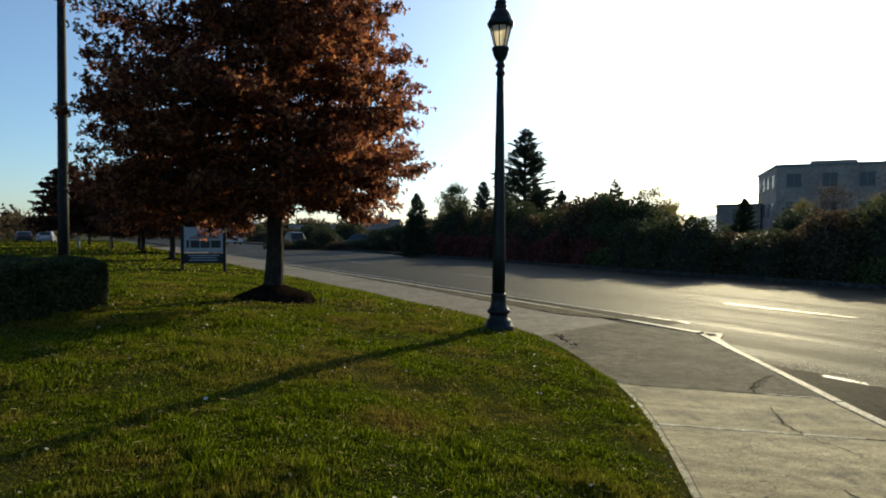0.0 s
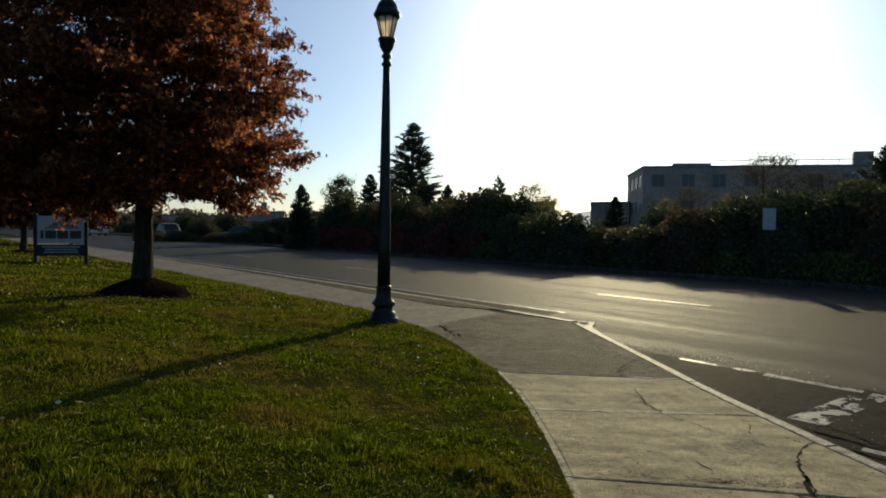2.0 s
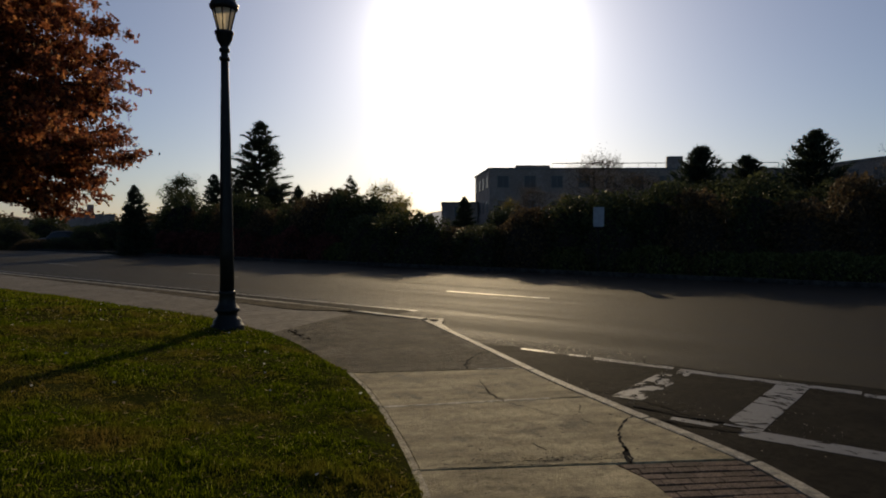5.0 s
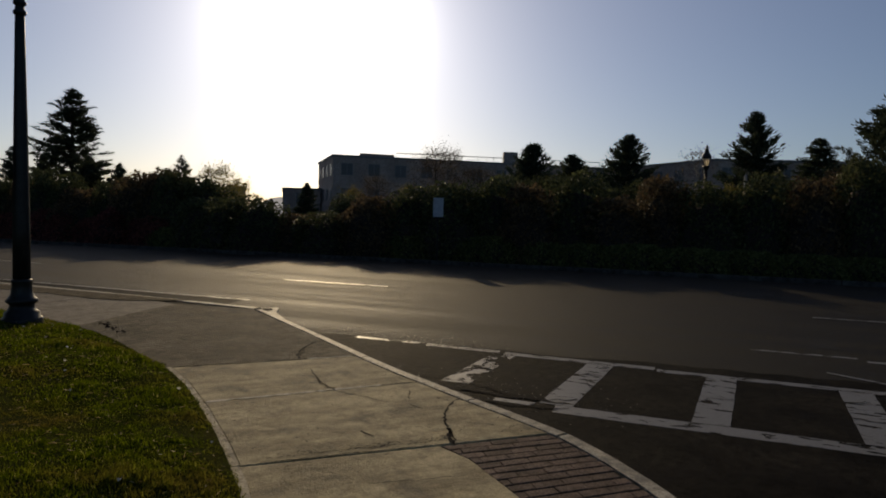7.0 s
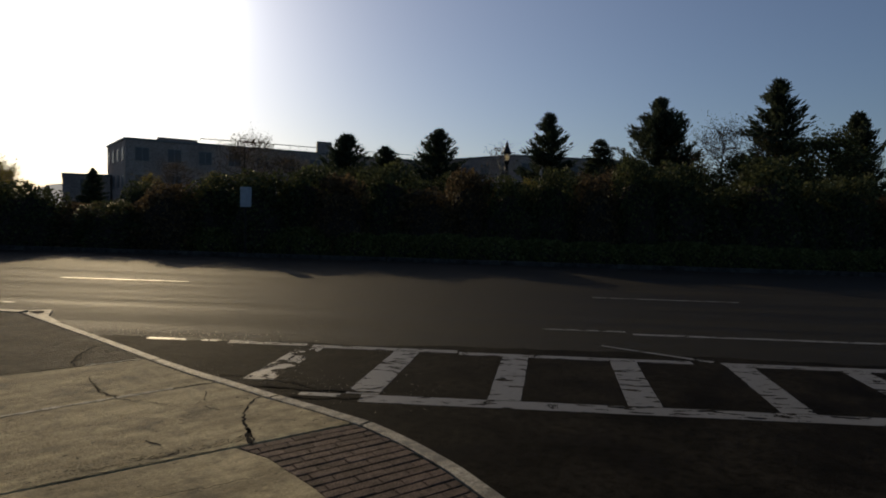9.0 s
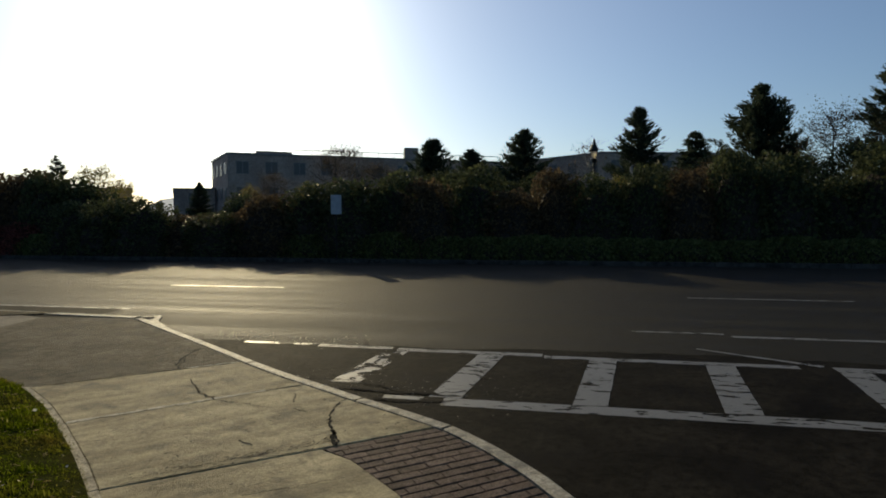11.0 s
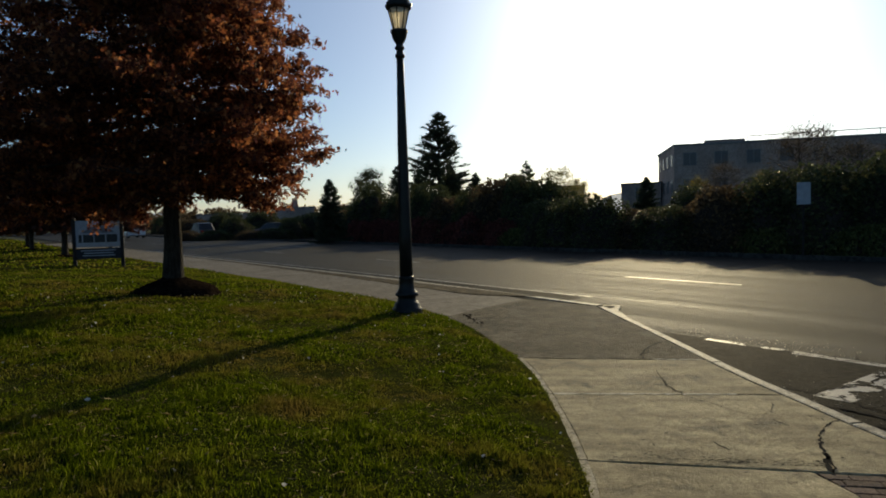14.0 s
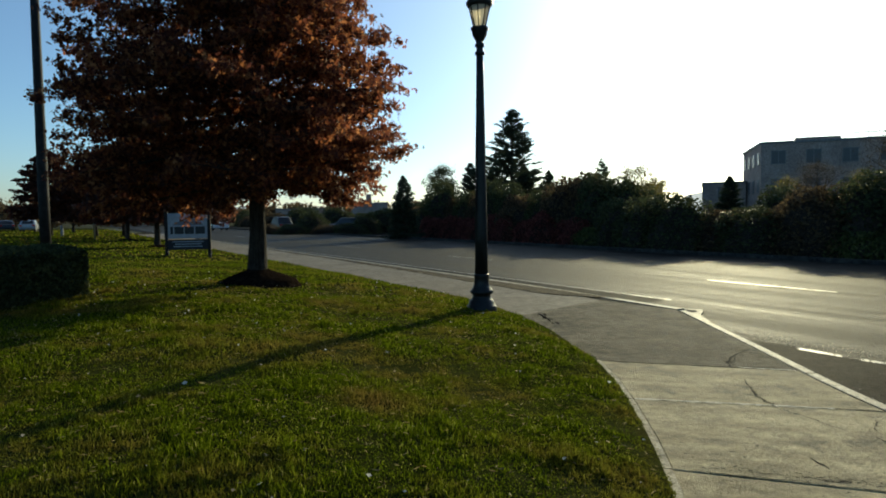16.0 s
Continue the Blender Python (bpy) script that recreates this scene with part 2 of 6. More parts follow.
WALL_BRICK = surface("brown_brickwork", (0.27, 0.2, 0.17), (0.37, 0.285, 0.245), 0.4, 6, (0.75, 0.9), 0.3, 0.02, stain=(0.22, 0.165, 0.14), stain_at=(0.58, 0.75), stain_scale=0.15)
ROOF_TRIM = surface("roof_trim", (0.14, 0.135, 0.13), (0.2, 0.195, 0.19), 0.8, 8, (0.5, 0.7), 0.1, 0.01)
WINDOW_GLASS = plain("window_glass", (0.07, 0.07, 0.075), 0.4)
WHITE_PANEL = plain("white_panel", (0.34, 0.34, 0.37), 0.5)
NAVY = plain("navy_panel", (0.012, 0.014, 0.022), 0.75)
EMBLEM_GREY = plain("emblem_grey", (0.15, 0.15, 0.17), 0.6)
DARK_INK = plain("dark_lettering", (0.012, 0.012, 0.016), 0.5)
GREY_INK = plain("grey_lettering", (0.32, 0.34, 0.38), 0.5)
CAR_GLASS = plain("car_glass", (0.012, 0.013, 0.015), 0.6)
CAR_SILVER = plain("silver_car_paint", (0.3, 0.31, 0.33), 0.35, 0.2, 0.5)
CAR_WHITE = plain("white_car_paint", (0.78, 0.78, 0.78), 0.3, 0.0, 0.8)
CAR_DARK = plain("dark_car_paint", (0.02, 0.022, 0.03), 0.45, 0.0, 0.15)
RUBBER = plain("tyre_rubber", (0.015, 0.015, 0.015), 0.85)
RIM = plain("wheel_rim", (0.4, 0.4, 0.42), 0.35, 0.8)
TAIL_RED = plain("tail_lamp", (0.5, 0.02, 0.015), 0.25)
HEAD_CLEAR = plain("head_lamp", (0.75, 0.76, 0.78), 0.15)
CAST_IRON = plain("cast_iron", (0.05, 0.045, 0.04), 0.5, 0.6)
HILL = surface("hazy_glow_hill", (0.07, 0.075, 0.075), (0.11, 0.115, 0.115), 0.01, 0.08, (0.9, 1.0), 0.0)
OAK_LEAF = leafy("oak_leaf", [(0.0, (0.06, 0.024, 0.024)), (0.35, (0.14, 0.049, 0.031)), (0.7, (0.3, 0.102, 0.044)), (1.0, (0.56, 0.25, 0.1))], 0.66, 0.5, face=0.5, shine=0.08)
GRASS = leafy("grass_blade", [(0.0, (0.018, 0.03, 0.0015)), (0.45, (0.078, 0.106, 0.004)), (0.85, (0.135, 0.17, 0.007)), (0.95, (0.2, 0.225, 0.02)), (1.0, (0.33, 0.31, 0.09))], 0.6, 0.6,
              patch=((0.19, 0.135, 0.03), 1.1, 0.48, 0.72), shine=0.0)
STRAW = leafy("dry_straw", [(0.0, (0.16, 0.11, 0.04)), (0.6, (0.3, 0.22, 0.09)), (1.0, (0.48, 0.38, 0.18))], 0.4, 0.6)
LITTER = leafy("fallen_leaf", [(0.0, (0.3, 0.22, 0.12)), (0.5, (0.5, 0.45, 0.36)), (1.0, (0.7, 0.68, 0.6))], 0.3, 0.5)
NEEDLE = leafy("spruce_needle", [(0.0, (0.026, 0.036, 0.026)), (0.6, (0.05, 0.066, 0.042)), (1.0, (0.09, 0.105, 0.06))], 0.38, 0.6, shine=0.03)
YELLOW_LEAF = leafy("yellow_green_leaf", [(0.0, (0.1, 0.09, 0.02)), (0.5, (0.2, 0.17, 0.04)), (1.0, (0.32, 0.26, 0.07))], 0.5, 0.55)
BROWN_LEAF = leafy("brown_leaf", [(0.0, (0.052, 0.04, 0.026)), (0.5, (0.095, 0.07, 0.042)), (1.0, (0.16, 0.115, 0.06))], 0.42, 0.6, shine=0.03)
GREEN_LEAF = leafy("dull_green_leaf", [(0.0, (0.034, 0.042, 0.022)), (0.6, (0.066, 0.078, 0.036)), (1.0, (0.11, 0.12, 0.05))], 0.36, 0.55, shine=0.03)
HEDGE_LEAF = leafy("hedge_leaf", [(0.0, (0.05, 0.066, 0.024)), (0.6, (0.1, 0.118, 0.042)), (1.0, (0.17, 0.18, 0.066))], 0.4, 0.55, shine=0.03)
# darker, browner oak leaf: shade within the tree row is put into its colour
SHADED_BROWN_OAK_LEAF = leafy("shaded_brown_oak_leaf", [(0.0, (0.03, 0.014, 0.012)), (0.5, (0.065, 0.025, 0.018)), (1.0, (0.14, 0.05, 0.024))], 0.4, 0.5)
# bluish emission stands in for the haze in front of the far hill
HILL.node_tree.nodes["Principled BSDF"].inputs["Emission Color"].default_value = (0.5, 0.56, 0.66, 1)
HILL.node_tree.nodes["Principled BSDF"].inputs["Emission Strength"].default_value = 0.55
RED_LEAF = leafy("dark_red_leaf", [(0.0, (0.07, 0.028, 0.026)), (0.5, (0.16, 0.055, 0.048)), (1.0, (0.28, 0.1, 0.08))], 0.45, 0.55, shine=0.03)


def glass_material():
    m, nodes, links, bsdf = node_mat("frosted_lamp_glass")
    bsdf.inputs["Base Color"].default_value = (0.8, 0.76, 0.66, 1)
    bsdf.inputs["Roughness"].default_value = 0.4
    tr = nodes.new("ShaderNodeBsdfTranslucent")
    tr.inputs["Color"].default_value = (0.6, 0.55, 0.44, 1)
    mix = nodes.new("ShaderNodeMixShader")
    mix.inputs[0].default_value = 0.55
    links.new(bsdf.outputs[0], mix.inputs[1])
    links.new(tr.outputs[0], mix.inputs[2])
    links.new(mix.outputs[0], nodes["Material Output"].inputs["Surface"])
    return m


LAMP_GLASS = glass_material()


# ---- mesh helpers --------------------------------------------------------
def part(name, bm, material, parent=None, label="", smooth=False):
    """One bmesh as one mesh object, under a thing or a part."""
    me = bpy.data.meshes.new(name)
    bm.to_mesh(me)
    bm.free()
    if smooth:
        for p in me.polygons:
            p.use_smooth = True
    me.materials.append(material)
    ob = new(name, me)
    ob.parent = parent
    if label:
        ob["label"] = label
    return ob


def arrays(name, verts, faces, material, parent=None, label="", smooth=False):
    """One mesh object from arrays of corners and of faces with equally many corners."""
    me = bpy.data.meshes.new(name)
    n, k = faces.shape
    me.vertices.add(len(verts))
    me.vertices.foreach_set("co", np.asarray(verts, dtype=np.float32).ravel())
    me.loops.add(n * k)
    me.loops.foreach_set("vertex_index", np.asarray(faces, dtype=np.int32).ravel())
    me.polygons.add(n)
    me.polygons.foreach_set("loop_start", np.arange(0, n * k, k, dtype=np.int32))
    me.polygons.foreach_set("loop_total", np.full(n, k, dtype=np.int32))
    if smooth:
        me.polygons.foreach_set("use_smooth", np.ones(n, dtype=bool))
    me.update(calc_edges=True)
    me.materials.append(material)
    ob = new(name, me)
    ob.parent = parent
    if label:
        ob["label"] = label
    return ob


def box(bm, x0, x1, y0, y1, z0, z1, bevel=0.0, m=None):
    r = bmesh.ops.create_cube(bm, size=1.0)
    vs = r["verts"]
    for v in vs:
        v.co = V3((x0 + (v.co.x + 0.5) * (x1 - x0), y0 + (v.co.y + 0.5) * (y1 - y0), z0 + (v.co.z + 0.5) * (z1 - z0)))
    if bevel:
        es = list({e for v in vs for e in v.link_edges})
        r = bmesh.ops.bevel(bm, geom=es, offset=bevel, segments=2, affect="EDGES")
        vs = list({v for f in r["faces"] for v in f.verts} | {v for v in vs if v.is_valid})
    if m is not None:
        bmesh.ops.transform(bm, matrix=m, verts=vs)
    return vs


def lathe(bm, profile, sides=16, flutes=0, flute_depth=0.0, at=(0, 0)):
    """A turned shape from (radius, height) pairs."""
    rings = []
    for r, z in profile:
        ring = []
        for i in range(sides):
            a = 2 * math.pi * i / sides
            rr = r * (1 - flute_depth * (0.5 + 0.5 * math.cos(flutes * a))) if flutes else r
            ring.append(bm.verts.new((at[0] + rr * math.cos(a), at[1] + rr * math.sin(a), z)))
        rings.append(ring)
    for a, b in zip(rings, rings[1:]):
        for i in range(sides):
            j = (i + 1) % sides
            bm.faces.new((a[i], a[j], b[j], b[i]))
    bm.faces.new(list(reversed(rings[0])))
    bm.faces.new(rings[-1])


def prism(bm, pts, z0, z1, bevel=0.0):
    """A flat-topped slab with the outline pts."""
    area = sum(a[0] * b[1] - b[0] * a[1] for a, b in zip(pts, pts[1:] + pts[:1]))
    if area < 0:
        pts = list(reversed(pts))
    low = [bm.verts.new((x, y, z0)) for x, y in pts]
    if bevel:
        mid = [bm.verts.new((x, y, z1 - bevel)) for x, y in pts]
        cx, cy = sum(p[0] for p in pts) / len(pts), sum(p[1] for p in pts) / len(pts)
        top = []
        for x, y in pts:
            d = math.hypot(x - cx, y - cy)
            k = 1 - 1.4 * bevel / d
            top.append(bm.verts.new((cx + (x - cx) * k, cy + (y - cy) * k, z1)))
        rings = [low, mid, top]
    else:
        rings = [low, [bm.verts.new((x, y, z1)) for x, y in pts]]
    for a, b in zip(rings, rings[1:]):
        for i in range(len(pts)):
            j = (i + 1) % len(pts)
            bm.faces.new((a[i], a[j], b[j], b[i]))
    bmesh.ops.triangulate(bm, faces=[bm.faces.new(rings[-1])])


def tubes(paths, sides=5):
    """Tapered limbs from lists of (point, radius); returns corners and faces."""
    verts, faces = [], []
    for path in paths:
        base = len(verts)
        for i, (p, r) in enumerate(path):
            a = path[max(i - 1, 0)][0]
            b = path[min(i + 1, len(path) - 1)][0]
            d = (b - a).normalized()
            side = d.cross(V3((0.31, 0.17, 0.93))).normalized()
            if side.length < 0.5:
                side = V3((1, 0, 0))
            up = d.cross(side)
            for s in range(sides):
                w = 2 * math.pi * s / sides
                verts.append(p + (side * math.cos(w) + up * math.sin(w)) * r)
        for i in range(len(path) - 1):
            for s in range(sides):
                t = (s + 1) % sides
                faces.append((base + i * sides + s, base + i * sides + t, base + (i + 1) * sides + t, base + (i + 1) * sides + s))
    return np.array([tuple(v) for v in verts]), np.array(faces)


def leaf_quads(centres, size, rng, spread=0.4, flat=0.0, long=1.5, axis=None):
    """Folded leaf shapes at the centres, each a little different: two triangles on a mid rib."""
    n = len(centres)
    d = rng.normal(size=(n, 3))
    if axis is not None:
        d = d * 0.45 + axis
    d[:, 2] *= 1 - flat
    d /= np.linalg.norm(d, axis=1)[:, None] + 1e-9
    s = np.cross(d, rng.normal(size=(n, 3)))
    s /= np.linalg.norm(s, axis=1)[:, None] + 1e-9
    nn = np.cross(d, s)
    L = (size * (1 + spread * rng.uniform(-1, 1, n)))[:, None]
    W = L / long
    a = centres - d * L * 0.5
    b = centres + s * W * 0.5 + nn * L * 0.1
    c = centres + d * L * 0.5
    e = centres - s * W * 0.5 + nn * L * 0.1
    verts = np.stack([a, b, c, e], axis=1).reshape(-1, 3)
    i = np.arange(n) * 4
    faces = np.concatenate([np.stack([i, i + 1, i + 2], 1), np.stack([i, i + 2, i + 3], 1)])
    return verts, faces


def lobed_leaves(centres, size, rng):
    """Deeply cut oak leaves: a rib with two pairs of pointed lobes and a long tip."""
    n = len(centres)
    d = rng.normal(size=(n, 3))
    d[:, 2] -= 0.6
    d /= np.linalg.norm(d, axis=1)[:, None]
    s = np.cross(d, rng.normal(size=(n, 3)))
    s /= np.linalg.norm(s, axis=1)[:, None]
    up = np.cross(d, s)
    L = (size * rng.uniform(0.7, 1.3, n))[:, None]
    out = [(-0.5, 0.0), (-0.1, 0.38), (0.04, 0.06), (0.32, 0.38), (0.62, 0.0), (0.32, -0.38), (0.04, -0.06), (-0.1, -0.38)]
    verts = np.stack([centres + d * L * u + s * L * w + up * L * abs(w) * 0.3 for u, w in out], axis=1).reshape(-1, 3)
    i = np.arange(n) * 8
    tri = [(0, 1, 2), (0, 2, 6), (0, 6, 7), (2, 3, 4), (2, 4, 6), (6, 4, 5)]
    faces = np.concatenate([np.stack([i + a, i + b, i + c], 1) for a, b, c in tri])
    return verts, faces


def thing(name, label, category, group="", at=None, kind=""):
    ob = new(name)
    if at is not None:
        ob.matrix_basis = at
    return tagged(ob, label, category, group, kind)


def stand(x, y, z, rz=0.0, s=1.0, sz=None):
    return Matrix.LocRotScale((x, y, z), Euler((0, 0, radians(rz))), (s, s, sz or s))


def again(ob, m):
    """A copy at the pose and scale of m, whatever the first one's own scale."""
    return copy_thing(ob, m @ Matrix.Diagonal((*(1 / v for v in ob.scale), 1)))


def along(points, step):
    """Even points along a line of corners."""
    out, left = [points[0]], step
    for a, b in zip(points, points[1:]):
        d = math.hypot(b[0] - a[0], b[1] - a[1])
        at = left
        while at <= d:
            k = at / d
            out.append((a[0] + (b[0] - a[0]) * k, a[1] + (b[1] - a[1]) * k))
            at += step
        left = at - d
    return out


def offset(points, by):
    """The line moved to its right by so many metres."""
    out = []
    for i in range(len(points)):
        a, b = points[max(i - 1, 0)], points[min(i + 1, len(points) - 1)]
        d = math.hypot(b[0] - a[0], b[1] - a[1])
        out.append((points[i][0] + (b[1] - a[1]) / d * by, points[i][1] - (b[0] - a[0]) / d * by))
    return out


# ---- plan ----------------------------------------------------------------
# The street runs along U; N points across it, away from the near pavement.
O, U, N = (5.02, 11.65), (0.541, -0.841), (0.841, 0.541)
ROAD_Z = -0.10


def street(u, n):
    return (O[0] + u * U[0] + n * N[0], O[1] + u * U[1] + n * N[1])


def bearing(az, d):
    """A place by its bearing from the corner and its distance."""
    return (0.6 + d * math.sin(radians(az)), 0.1 + d * math.cos(radians(az)))


# inner edge of the kerb, from behind the corner round to the street, and on along it
KERB = [(-60.0, -20.0), (-8.0, -5.2), (-2.6, -3.3), (-0.6, -2.4), (0.8, -1.6), (1.75, -0.8), (2.5, 0.05), (3.05, 0.95), (3.45, 1.65), (3.73, 2.28),
        (3.87, 2.75), (3.96, 3.2), (3.96, 3.75), (3.94, 4.35), (3.94, 4.9), (3.93, 5.45), (3.95, 6.05), (4.0, 6.8), (4.05, 7.6), (4.1, 8.6), (4.2, 10.38),
        street(-4.0, -1.12), street(-9.0, -1.05), street(-16.0, -1.03), street(-30.0, -1.0), street(-70.0, -1.0), street(-250.0, -1.0)]
CORNER = 20
# edge of the lawn along the pavement
LAWN = [(-60.0, -16.0), (-8.0, -2.4), (-3.6, -1.15), (-1.4, -0.55), (-0.2, 0.2), (0.6, 1.0), (1.15, 1.8), (1.5, 2.7), (1.73, 3.68), (1.85, 4.43), (1.95, 5.28), (2.02, 6.12),
        (2.02, 6.9), (1.92, 7.56), (1.8, 8.7), (1.46, 9.98), (0.74, 11.85), street(-6.0, -3.42), street(-12.0, -3.42), street(-30.0, -3.4), street(-70.0, -3.4), street(-110.0, -3.4)]
E1 = np.array(LAWN)


def lawn_depth(x, y):
    """Distance from the lawn's edge, for arrays of places; positive on the grass."""
    p = np.stack([np.asarray(x, float), np.asarray(y, float)], -1)
    best = np.full(p.shape[:-1], 1e9)
    sign = np.ones(p.shape[:-1])
    for a, b in zip(E1, E1[1:]):
        d = b - a
        t = np.clip(((p - a) @ d) / (d @ d), 0, 1)
        q = p - (a + t[..., None] * d)
        dist = np.hypot(q[..., 0], q[..., 1])
        side = d[0] * q[..., 1] - d[1] * q[..., 0]
        near = dist < best - 1e-9
        best = np.where(near, dist, best)
        sign = np.where(near, np.sign(side), sign)
    return best * sign


def lawn_z(x, y):
    """The lawn swells gently away from its edge."""
    x, y = np.asarray(x, float), np.asarray(y, float)
    d = np.maximum(lawn_depth(x, y), 0)
    fade = np.exp(-(np.maximum(np.hypot(x, y) - 12, 0) / 22) ** 2)
    z = 0.02 + (0.1 + 0.5 * fade) * (1 - np.exp(-d / 3.6))
    return z + 0.02 * np.sin(x * 1.3 + y * 0.7) * np.minimum(d, 1) + 0.015 * np.sin(y * 2.1 - x * 0.9) * np.minimum(d, 1)


# ---- ground, road, kerb, pavement ------------------------------------------
def build_ground():
    bm = bmesh.new()
    rings = []
    for r in (0.0, 30, 80, 200, 500, 1200, 3500):
        ring = []
        for i in range(48):
            a = 2 * math.pi * i / 48
            ring.append(bm.verts.new((10 + r * math.cos(a), 15 + r * math.sin(a), -0.16 if r < 500 else -0.5)) if r else None)
        rings.append(ring)
    c = bm.verts.new((10, 15, -0.16))
    for i in range(48):
        bm.faces.new((c, rings[1][i], rings[1][(i + 1) % 48]))
    for a, b in zip(rings[1:], rings[2:]):
        for i in range(48):
            j = (i + 1) % 48
            bm.faces.new((a[i], b[i], b[j], a[j]))
    tagged(part("ground", bm, FIELD), "dull green open ground reaching to the horizon", "ground", kind="structure")


def build_road():
    bm = bmesh.new()
    edge = offset(KERB, 0.08)
    pts = [street(-250, 11.6), street(250, 11.6), street(250, -120), (-60, -120)] + edge
    f = bm.faces.new([bm.verts.new((x, y, ROAD_Z)) for x, y in pts])
    bmesh.ops.triangulate(bm, faces=[f])
    bmesh.ops.recalc_face_normals(bm, faces=bm.faces)
    if sum(f.normal.z for f in bm.faces) < 0:
        bmesh.ops.reverse_faces(bm, faces=bm.faces)
    road = tagged(part("road", bm, ASPHALT), "worn grey asphalt street with a side street at the corner", "road", kind="structure")
    # gutter pan: a paler worn strip beside the street's kerb
    bm = bmesh.new()
    f = bm.faces.new([bm.verts.new((x, y, ROAD_Z + 0.004)) for x, y in (street(-0.6, -0.98), street(-120, -0.86), street(-120, -0.02), street(-0.7, -0.02))])
    f.normal_update()
    if f.normal.z < 0:
        f.normal_flip()
    part("gutter", bm, WORN_STRIP, road, "dark worn gutter strip along the kerb")
    bm = bmesh.new()
    rng = random.Random(6)
    seam = [street(1.9 + 0.3 * k, -2.15 + rng.gauss(0, 0.035) - 0.12 * math.sin(k * 0.21)) for k in range(90)]
    pts = edge[:CORNER] + seam + [street(250, -2.2), street(250, -120), (-60, -120)]
    f = bm.faces.new([bm.verts.new((x, y, ROAD_Z + 0.002)) for x, y in pts])
    bmesh.ops.triangulate(bm, faces=[f])
    bmesh.ops.recalc_face_normals(bm, faces=bm.faces)
    if sum(f.normal.z for f in bm.faces) < 0:
        bmesh.ops.reverse_faces(bm, faces=bm.faces)
    part("side_street", bm, WORN_STRIP, road, "darker coarse asphalt of the side street")
    # loose pale chippings where the asphalt has worn away
    bm = bmesh.new()
    for k in range(900):
        u, n = 2.6 + rng.gauss(0, 1.15), -1.95 + rng.gauss(0, 0.17) - 0.04 * rng.random()
        if k % 3 == 0:
            u, n = rng.uniform(4.0, 7.0), -4.1 + rng.gauss(0, 0.3)
        x, y = street(u, n)
        r, h, t = rng.uniform(0.004, 0.012), rng.uniform(0.003, 0.008), rng.uniform(0, 3)
        ring = [bm.verts.new((x + r * math.cos(t + q * 1.57) * rng.uniform(0.6, 1.3), y + r * math.sin(t + q * 1.57) * rng.uniform(0.6, 1.3), ROAD_Z + 0.001)) for q in range(4)]
        top = bm.verts.new((x, y, ROAD_Z + h))
        for q in range(4):
            bm.faces.new((ring[q], ring[(q + 1) % 4], top))
    tagged(part("chippings", bm, CHIP, road, "pale loose stone chippings on the worn asphalt"), kind="stuff")
    for k, pts in enumerate(([(4.3, 5.6), (4.5, 5.2), (4.62, 4.75), (4.6, 4.4), (4.9, 4.1), (5.1, 4.0)], [(5.72, 6.25), (5.78, 6.45), (5.9, 6.6)])):
        rng = random.Random(k)
        line = [(x + rng.gauss(0, 0.02), y + rng.gauss(0, 0.02)) for x, y in along(pts, 0.06)]
        bm = bmesh.new()
        ribbon(bm, line, lambda t: 0.004 + 0.009 * rng.random(), ROAD_Z + 0.009)
        part("tar_seam", bm, CRACK, road)
    # paved lot across the street
    bm = bmesh.new()
    f = bm.faces.new([bm.verts.new((*street(u, n), -0.13)) for u, n in ((-130, 11.77), (-32, 11.77), (-40, 75), (-130, 75))])
    f.normal_update()
    if f.normal.z < 0:
        f.normal_flip()
    part("parking_lot", bm, WORN_STRIP, road, "dark asphalt parking lot across the street")
    # far kerb, coloured dark as if shaded
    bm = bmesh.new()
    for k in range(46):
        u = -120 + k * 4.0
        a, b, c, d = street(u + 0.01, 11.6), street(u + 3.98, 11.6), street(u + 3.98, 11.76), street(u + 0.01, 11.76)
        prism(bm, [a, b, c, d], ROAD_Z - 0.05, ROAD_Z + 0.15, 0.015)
    tagged(part("kerb_far", bm, KERB_FAR), "grey concrete kerb along the far side of the street, shade put into its colour", "kerb", kind="structure")
    return road


def kerb_piece(pts_in, wide=1.0):
    bm = bmesh.new()
    section = [(0.0, 0.0), (0.012, 0.006), (0.082, 0.006), (0.1, -0.01), (0.11, ROAD_Z - 0.06), (0.0, ROAD_Z - 0.06)]
    rings = []
    rails = [offset(pts_in, s * wide) for s, _ in section]
    for i in range(len(pts_in)):
        rings.append([bm.verts.new((rails[k][i][0], rails[k][i][1], section[k][1])) for k in range(len(section))])
    for r, q in zip(rings, rings[1:]):
        for k in range(len(section)):
            j = (k + 1) % len(section)
            bm.faces.new((r[k], q[k], q[j], r[j]))
    bm.faces.new(rings[0])
    bm.faces.new(list(reversed(rings[-1])))
    bmesh.ops.recalc_face_normals(bm, faces=bm.faces)
    return bm


